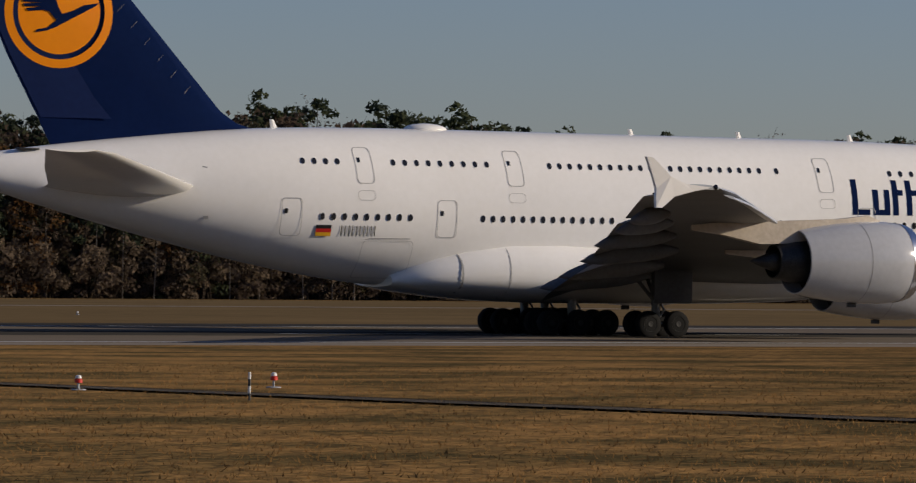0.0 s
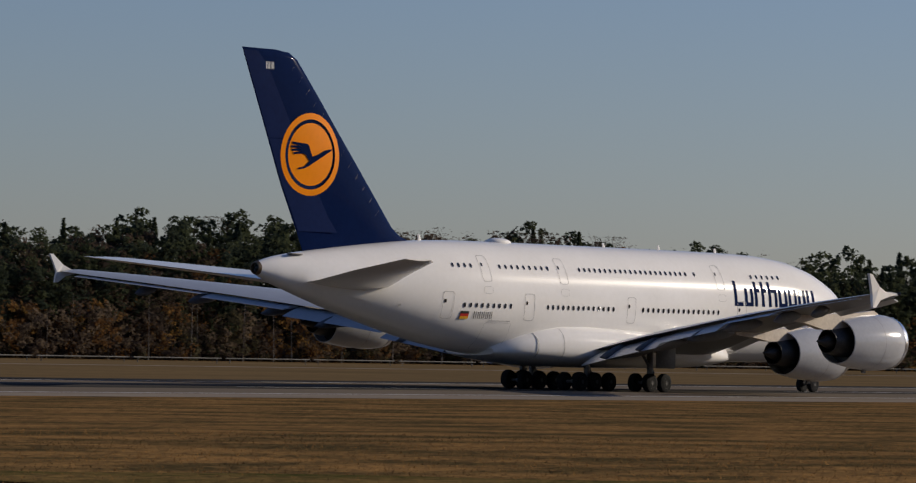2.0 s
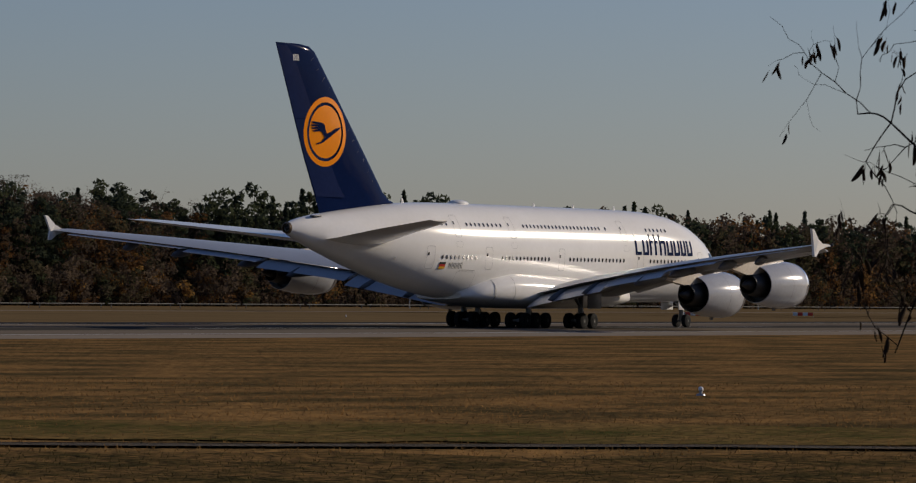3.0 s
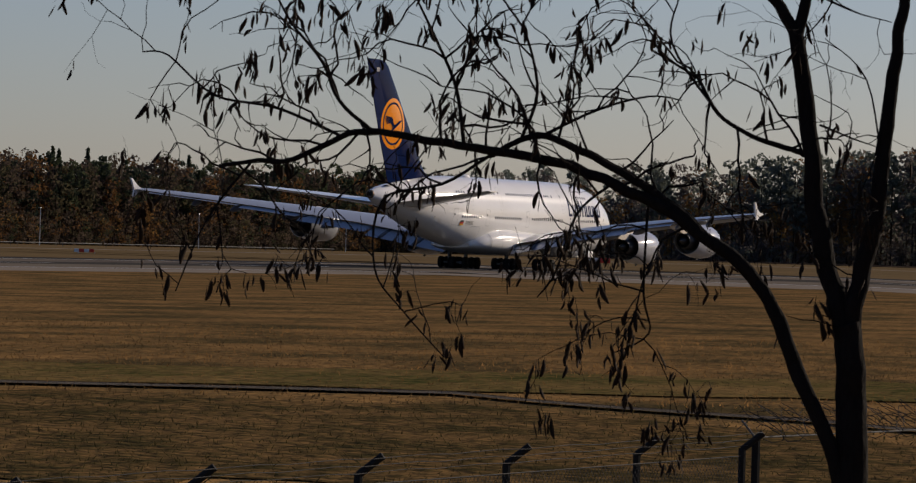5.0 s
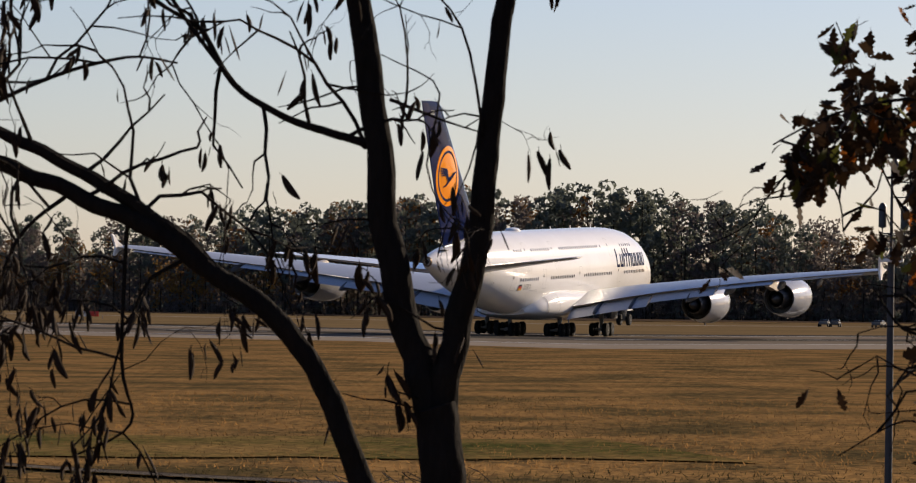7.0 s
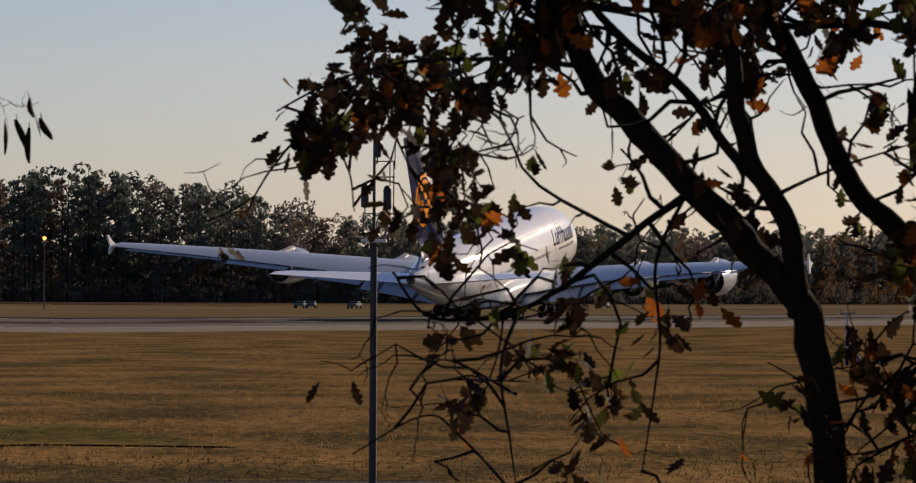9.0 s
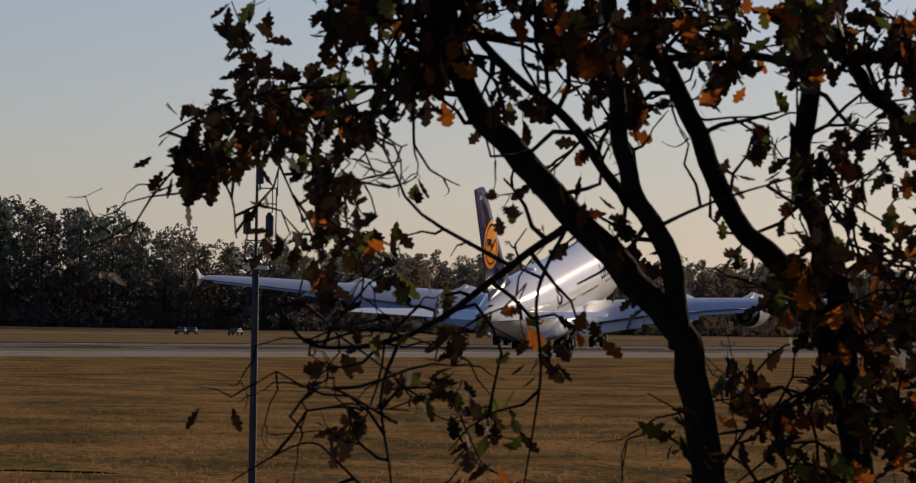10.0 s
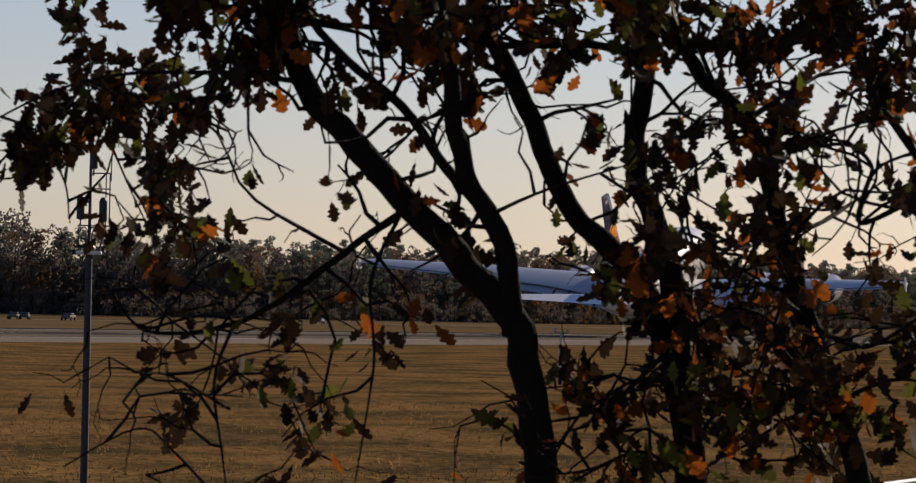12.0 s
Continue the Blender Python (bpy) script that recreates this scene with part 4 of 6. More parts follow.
def crown(height, low, radius, leaves, mats, lobe, flat, size):
    """A lumpy crown: many small sprays over the skins of its lobes."""
    count = max(7, int((height - low) * radius * 0.42))
    u = (np.arange(count) + rng.uniform(0, 1, count)) / count
    around = rng.uniform(0, 6.28, count)
    wide = radius * np.sqrt(np.clip(1 - (1.6 * u - 0.75) ** 2, 0.03, 1)) * np.sqrt(rng.uniform(0.05, 1, count))
    centre = np.column_stack((wide * np.cos(around), wide * np.sin(around), low + (height - low - lobe * flat) * u))
    reach = lobe * rng.uniform(0.7, 1.25, count)
    parts = []
    which = rng.integers(0, count, leaves)
    d = rng.normal(size=(leaves, 3))
    d /= np.linalg.norm(d, axis=1, keepdims=True)
    d[:, 2] = d[:, 2] * 0.8 + 0.2
    pts = centre[which] + d * (reach[which] * rng.uniform(0.75, 1.12, leaves))[:, None] * (1, 1, flat)
    pts[:, 2] = np.minimum(pts[:, 2], height + rng.normal(size=leaves) * 0.25)
    out = d + 0.6 * pts * (1, 1, 0) / radius + (0, 0, 0.15)
    kind = np.array(mats)[rng.integers(0, len(mats), count)][which]
    for m in sorted(set(mats)):
        if np.any(kind == m):
            parts.append(sprays(pts[kind == m], out[kind == m], size, m))
    return parts


def spruce(height, leaves, size=0.5):
    """A pointed dark conifer in drooping tiers."""
    wide, low = rng.uniform(2.9, 4.0), height * rng.uniform(0.12, 0.3)
    q = rng.uniform(0, 1, leaves) ** 0.75
    tier = np.abs((q * 9) % 1 - 0.5) * 2
    r = wide * (1.03 - q) * (0.6 + 0.5 * tier) * rng.uniform(0.45, 1.15, leaves)
    t = rng.uniform(0, 6.28, leaves)
    pts = np.column_stack((r * np.cos(t), r * np.sin(t), low + (height - low) * q - 0.25 * r))
    mat = 4 if rng.uniform() < 0.7 else 1
    out = np.column_stack((np.cos(t), np.sin(t), np.full(leaves, 0.55)))
    parts = [stick((0, 0, 0), (0, 0, height), 0.24, 0.03, 0), sprays(pts, out, size, mat)]
    return join(parts)


def pine(height, leaves, size=0.5, low=0.3):
    parts = [stick((0, 0, 0), (rng.uniform(-0.4, 0.4), 0, height * 0.95), 0.26, 0.06, 0)]
    return join(parts + crown(height, height * rng.uniform(low, low + 0.15), rng.uniform(2.8, 3.8), leaves, (1, 4, 4) if rng.uniform() < 0.6 else (1, 1, 4), 1.25, 0.7, size))


def leafy(height, leaves, mats, size=0.42, low=0.25):
    parts = [stick((0, 0, 0), (0.2, 0, height * 0.6), 0.25, 0.12, 0)]
    return join(parts + crown(height, height * low, rng.uniform(3.4, 4.6), leaves, mats, 1.5, 0.9, size))


def bare(height, leaves, mat, thick=1.0):
    parts, tips = [], []
    parts.append(stick((0, 0, 0), (0.2, 0, height * 0.5), 0.25, 0.15, 0))
    for k in range(10):
        a, z = rng.uniform(0, 6.28), height * rng.uniform(0.35, 0.6)
        r = rng.uniform(0.8, 3.4)
        e = np.array((r * math.cos(a), r * math.sin(a), min(height, z + rng.uniform(0.25, 0.42) * height)))
        parts.append(stick((0.1, 0, z), e, 0.1, 0.03, 0))
        for q in range(6):
            e2 = e + rng.normal(size=3) * (1.0, 1.0, 0.9) + (0, 0, 0.2)
            parts.append(stick(e * 0.6 + np.array((0, 0, z)) * 0.4 if q > 2 else e, e2, 0.04, 0.012, 0))
            tips.append(e2)
    tips = np.array(tips)
    c = tips[rng.integers(0, len(tips), leaves)] + rng.normal(size=(leaves, 3)) * (0.75, 0.75, 0.7)
    c[:, 2] = np.minimum(c[:, 2], height)
    parts.append(flakes(c, 0.26 * thick, mat))
    return join(parts)


def bush(height, leaves, mats):
    return join([stick((rng.uniform(-1, 1), rng.uniform(-1, 1), 0), (rng.uniform(-1.5, 1.5), 0, height * 0.9), 0.08, 0.03, 0) for _ in range(4)]
                + crown(height, 0.3, height * 0.42, leaves, mats, min(1.2, height * 0.2), 0.9, 0.34))


def plant(heap, proto, x, y, size, turn):
    v, f, m = proto
    c, s = math.cos(turn), math.sin(turn)
    w = np.empty_like(v)
    w[:, 0], w[:, 1], w[:, 2] = (v[:, 0] * c - v[:, 1] * s) * size + x, (v[:, 0] * s + v[:, 1] * c) * size + y, v[:, 2] * size
    heap.add(w, f, m)


def build_woods(name, x0, x1, step, rows, depth, detail, front, label, sizes, mats, lowest=1.0):
    heap = Heap()
    grain = 1 / math.sqrt(detail)
    pines = [pine(25 + rng.uniform(-1, 1), int(760 * detail), 0.46 * grain) for _ in range(6)]
    tops = [pine(25 + rng.uniform(-1, 1), int(420 * detail), 0.46 * grain, 0.6) for _ in range(6)]
    spruces = [spruce(25 + rng.uniform(-2.5, 0.8), int(640 * detail), 0.44 * grain) for _ in range(6)]
    browns = [leafy(24, int(760 * detail), m, 0.42 * grain) for m in ((2, 2, 5), (2, 2, 3), (5, 2, 2), (3, 2, 3), (5, 5, 2))]
    brown_tops = [leafy(24, int(420 * detail), m, 0.42 * grain, 0.6) for m in ((2, 2, 5), (2, 2, 2), (5, 2, 2), (3, 2, 2))]
    golds = [leafy(17, int(800 * detail), m, 0.4 * grain, 0.12) for m in ((6, 6, 3), (6, 6, 5), (3, 6, 2))]
    bares = [bare(25, int(420 * detail), 2, grain) for _ in range(5)]
    scrub = [bush(6, int(300 * detail), (2, 2, 5)), bush(4, int(240 * detail), (2, 5, 5)), bush(5, int(260 * detail), (3, 6, 2)), bush(9, int(420 * detail), (2, 3, 2)), bush(11, int(480 * detail), (6, 3, 3)), bush(8, int(400 * detail), (5, 1, 5)), bush(7, int(420 * detail), (7, 7, 2)), bush(9, int(480 * detail), (7, 2, 7))]
    x = x0
    while x < x1:
        piny = 1.3 * noise.noise(Vector((x * 0.016, 3.1, 0))) + float(np.interp(x, (250, 400, 600, 1300, 1800), (0.28, 0.45, 0.6, 0.5, 0.55)))
        golden = noise.noise(Vector((x * 0.011, 6.4, 0))) > 0.05
        twiggy = float(np.interp(x, (600, 760, 1000, 1300), (0.12, 0.55, 0.45, 0.1)))
        hill = (1.0 + 0.09 * noise.noise(Vector((x * 0.021, 9.0, 0)))) * float(np.interp(x, (120, 290, 330, 365, 415, 450, 540, 620, 720, 900, 1200, 1450, 1750, 2050, 2400, 2800), (1.02, 1.03, 0.93, 0.96, 1.0, 0.98, 0.94, 1.02, 0.98, 0.94, 0.98, 1.12, 1.36, 0.97, 0.94, 1.08)))
        for r in range(rows):
            px, py = x + rng.uniform(-0.5, 0.5) * step, front + depth * r + rng.uniform(-0.4, 0.4) * depth
            is_pine = rng.uniform() < piny
            if r == 0 and 1180 < x < 1520 and rng.uniform() < 0.6:
                p = golds[rng.integers(3)]
            elif r < 2:
                p = pines[rng.integers(6)] if is_pine else browns[rng.integers(5)]
            elif rng.uniform() < twiggy:
                p = bares[rng.integers(5)]
            else:
                p = tops[rng.integers(6)] if is_pine else brown_tops[rng.integers(4)]
            if is_pine and rng.uniform() < float(np.interp(x, (330, 420, 520, 1100, 1200), (0.0, 0.1, 0.22, 0.22, 0.0))):
                p = spruces[rng.integers(6)]
            tx, ty, k = wood_at(px, py)
            plant(heap, p, tx, ty, k * hill * rng.uniform(0.88, 1.07) * sizes[r], rng.uniform(0, 6.28))
        for _ in range(2):
            px, py = x + rng.uniform(-0.5, 0.5) * step, front - rng.uniform(0, 8)
            q = scrub[(2, 4, 3)[rng.integers(3)] if golden and rng.uniform() < 0.3 else (6, 7)[rng.integers(2)] if rng.uniform() < float(np.interp(x, (480, 640), (0.75, 0.15))) else (0, 1, 3, 5)[rng.integers(4)]]
            plant(heap, q, *wood_at(px, py)[:2], lowest * rng.uniform(0.6, 1.15), rng.uniform(0, 6.28))
        if rng.uniform() < 0.5 and x < 640:
            px, py, _ = wood_at(x + rng.uniform(-0.5, 0.5) * step, front - rng.uniform(3, 9))
            heap.add(*stick((px, py, 0), (px + rng.uniform(-0.5, 0.5), py, rng.uniform(7, 14)), 0.11, 0.04, 8))
        here = Vector(wood_at(x, front)[:2])
        x += step
        while (Vector(wood_at(x, front)[:2]) - here).length < step * 0.75 and x < x1:
            x += 1.0
    # thicket that fills the wood between the trunks
    n = int((x1 - x0) * 90 * detail)
    tx, ty = rng.uniform(x0, x1, n), front + 3 + rng.uniform(0, 1, n) ** 0.9 * depth * (rows - 1)
    keep = rng.uniform(0, 1, n) > np.interp(tx, (1280, 1340, 1740, 1800), (0.0, 0.6, 0.6, 0.0))
    tx, ty = tx[keep], ty[keep]
    tz = rng.uniform(0, 1, len(tx)) ** 1.1 * 17
    spots = np.column_stack((np.array([wood_at(a, b)[:2] for a, b in zip(tx, ty)]), tz))
    out = -spots / np.linalg.norm(spots[:, :2], axis=1, keepdims=True) * (1, 1, 0) + (0, 0, 0.6)
    for k, m in enumerate((2, 2, 5, 4)):
        heap.add(*sprays(spots[k::4], out[k::4], 0.7 * grain, m))
    tagged(new(name, heap.mesh(name, mats)), label, "woods", kind="stuff")


build_woods("forest", 120, 760, 3.0, 5, 6.0, 1.0, 545, "autumn forest edge of dark pines and bare brown trees", (0.72, 0.88, 0.96, 1.0, 1.0), WOOD_MATERIALS)
build_woods("forest_far", 760, 1250, 3.2, 4, 8.0, 0.5, 545, "distant autumn forest of dark pines and rust-brown trees", (0.9, 1.0, 0.9, 0.7), WOOD_MATERIALS)
build_woods("forest_distant", 1250, 4200, 5.2, 3, 12.0, 0.7, 545, "far forest belt of pines and bare trees beyond the airfield, paled for haze", (0.95, 1.0, 0.75), FAR_WOOD_MATERIALS)


def woods_behind():
    """Plain unseen trees, added to close the place behind the camera and darken reflections."""
    heap = Heap()
    protos = [pine(22, 300, 0.8), bare(20, 260, 2, 1.6)]
    for k in range(210):
        x, y = -250 + k * 8.4, -45 - 40 * rng.uniform()
        plant(heap, protos[k % 2], x, y, rng.uniform(1.3, 1.6), rng.uniform(0, 6.28))
    tagged(new("woods_behind", heap.mesh("woods_behind", [TRUNK, PINE, BROWN_CROWN, RUST_CROWN])), "unseen belt of trees added behind the camera", "woods", kind="stuff")


woods_behind()


def build_tufts():
    """Dry grass blades standing on the near field."""
    heap = Heap()
    n = 110000
    b = np.radians(rng.uniform(17, 92, n))
    r = 42 + 110 * rng.uniform(0, 1, n) ** 1.4
    x, y = r * np.sin(b), r * np.cos(b)
    h = rng.uniform(0.03, 0.10, n)
    w = rng.uniform(0.006, 0.02, n)
    a = rng.uniform(0, 6.28, n)
    dx, dy = np.cos(a) * w, np.sin(a) * w
    lean = rng.normal(size=(n, 2)) * 0.05
    v = np.empty((n, 3, 3))
    v[:, 0] = np.stack((x - dx, y - dy, np.zeros(n)), 1)
    v[:, 1] = np.stack((x + dx, y + dy, np.zeros(n)), 1)
    v[:, 2] = np.stack((x + lean[:, 0], y + lean[:, 1], h), 1)
    near_track = (0.845 * x + 0.535 * y < 82) & (np.degrees(b) > 50)
    heap.add(v.reshape(-1, 3), np.arange(3 * n).reshape(-1, 3), near_track.astype(int))
    tagged(new("grass_tufts", heap.mesh("grass_tufts", [TUFT, DARK_TUFT])), "low dry brown grass tufts on the airfield", "grass", kind="stuff")


build_tufts()


# ---- service track and green verge on the field ----
def ribbon(name, course, half, z, mat, label, category, shift=0.0, taper=1, bent=True):
    bm = bmesh.new()
    pts = []
    for a, b in zip(course, course[1:]):
        for k in range(6):
            pts.append(Vector((a[0] + (b[0] - a[0]) * k / 6, a[1] + (b[1] - a[1]) * k / 6)))
    last = None
    for i, p in enumerate(pts):
        d = (pts[min(i + 1, len(pts) - 1)] - pts[max(i - 1, 0)]).normalized()
        s = Vector((-d.y, d.x))
        w = half * (1 + 0.25 * noise.noise(Vector((p.x * 0.3, p.y * 0.3, z)))) * min(1.0, (i + 1) / taper)
        v = []
        for q in (-1, 1):
            e = p + s * (shift + q * w)
            v.append(bm.verts.new((*((e + Vector(bend(*e))) / 2 if bent else e), z)))
        if last:
            bm.faces.new((last[0], last[1], v[1], v[0]))
        last = v
    thing(name, bm, mat, label, category, kind="structure", smooth=False)


TRACK = [(30, 170), (41, 128), (44.5, 112), (48.8, 93.7), (52.5, 80.3), (58, 66), (64, 56.5), (70, 49), (76, 43), (79, 37.5), (81, 32.5), (84, 28), (90, 19)]
ribbon("green_verge", [(64, 76), (70, 66.5), (76, 57.5), (81.5, 49), (86.5, 41), (91, 33), (96, 23.5)], 6.5, 0.03, GREEN, "greener mottled grass verge along the service track", "grass", taper=8, bent=False)
ribbon("rough_verge", [(46, 50), (52, 44), (57, 37), (60.6, 31), (63.5, 24), (66, 16), (68, 7), (69, -6)], 14.5, 0.02, ROUGH_GRASS, "dark olive tussocky grass between the fence and the track", "grass", taper=8)
ribbon("service_track", TRACK, 0.7, 0.05, GRAVEL, "narrow worn service track across the grass", "track")
# the grass's shadow on the track, laid down as a thin dark strip
ribbon("track_edge", TRACK, 0.13, 0.054, GRASS_SHADE, "painted grass shade along the edge of the service track", "track edge", shift=0.72)


# ---- trees by the fence: limbs as (kind, thick, thin, course sideways and up, in metres) ----
ROBINIA_AT, ROBINIA_FACES = (14.16, 4.95, 0.0), 71.20
ROBINIA_LIMBS = [
    ('trunk', 0.064, 0.047, [(0.21, 1.16), (0.185, 2.2), (0.175, 2.5), (0.155, 2.7)]),
    ('stem', 0.039, 0.0255, [(0.165, 2.55), (0.14, 2.72), (0.1, 2.84), (0.05, 3.05), (0.02, 3.3), (-0.01, 3.51), (-0.04, 3.67)]),
    ('stem', 0.0225, 0.015, [(-0.04, 3.66), (-0.09, 3.75), (-0.18, 3.86), (-0.22, 4.07)]),
    ('stem', 0.021, 0.015, [(-0.04, 3.64), (-0.01, 3.76), (0.0, 3.9), (0.01, 4.15)]),
    ('stem', 0.036, 0.015, [(0.17, 2.55), (0.175, 2.73), (0.2, 2.86), (0.24, 3.04), (0.26, 3.23), (0.28, 3.45), (0.3, 3.64), (0.32, 3.8), (0.35, 4.08)]),
    ('limb', 0.029, 0.0067, [(0.19, 1.95), (0.13, 2.25), (0.01, 2.51), (-0.05, 2.66), (-0.12, 2.8), (-0.22, 2.91), (-0.33, 2.98), (-0.44, 3.06), (-0.55, 3.11), (-0.69, 3.17), (-0.81, 3.21), (-0.99, 3.24), (-1.15, 3.26), (-1.29, 3.28), (-1.44, 3.3), (-1.54, 3.28), (-1.7, 3.2), (-1.84, 3.19), (-1.95, 3.17)]),
    ('limb', 0.018, 0.009, [(-0.3, 2.96), (-0.42, 3.07), (-0.56, 3.16), (-0.67, 3.22), (-0.78, 3.27), (-0.87, 3.3), (-0.95, 3.28), (-1.04, 3.23)]),
    ('limb', 0.0112, 0.0037, [(-0.0, 3.26), (-0.02, 3.27), (-0.09, 3.29), (-0.18, 3.32), (-0.29, 3.39), (-0.35, 3.49), (-0.38, 3.52), (-0.52, 3.6)]),
    ('branch', 0.0075, 0.0022, [(-1.44, 3.3), (-1.55, 3.4), (-1.61, 3.53), (-1.71, 3.65), (-1.77, 3.76), (-1.81, 3.86)]),
    ('branch', 0.0075, 0.0022, [(-1.13, 3.26), (-1.16, 3.45), (-1.23, 3.61), (-1.31, 3.77), (-1.34, 3.87)]),
    ('branch', 0.0067, 0.0022, [(-0.94, 3.29), (-0.89, 3.44), (-0.93, 3.63), (-1.02, 3.77), (-1.06, 3.91)]),
    ('branch', 0.006, 0.0022, [(-1.54, 3.28), (-1.76, 3.37), (-1.98, 3.41), (-2.14, 3.54), (-2.23, 3.55)]),
    ('branch', 0.006, 0.0022, [(-1.04, 3.23), (-1.2, 3.13), (-1.4, 3.07), (-1.42, 2.84), (-1.32, 2.7), (-1.18, 2.55)]),
    ('branch', 0.0052, 0.0022, [(-1.84, 3.19), (-1.95, 3.04), (-2.01, 2.92), (-2.07, 2.75)]),
    ('branch', 0.0052, 0.0022, [(-0.64, 3.14), (-0.75, 3.04), (-0.82, 2.84), (-0.88, 2.76)]),
    ('branch', 0.0052, 0.0022, [(-0.51, 3.11), (-0.52, 2.79), (-0.5, 2.65), (-0.62, 2.58)]),
    ('branch', 0.006, 0.0022, [(-0.87, 3.3), (-0.69, 3.39), (-0.52, 3.44), (-0.41, 3.43)]),
    ('branch', 0.0045, 0.0015, [(0.04, 3.79), (0.16, 3.74), (0.28, 3.71)]),
    ('branch', 0.0045, 0.0015, [(0.05, 3.36), (0.15, 3.32), (0.24, 3.29)]),
    ('branch', 0.0037, 0.0015, [(0.26, 3.22), (0.2, 3.51), (0.06, 3.64)]),
    ('branch', 0.0052, 0.0015, [(-0.29, 3.39), (-0.45, 3.62), (-0.43, 3.78), (-0.41, 3.89)]),
]
OAK_AT, OAK_FACES = (14.52, 3.09, 0.0), 83.99
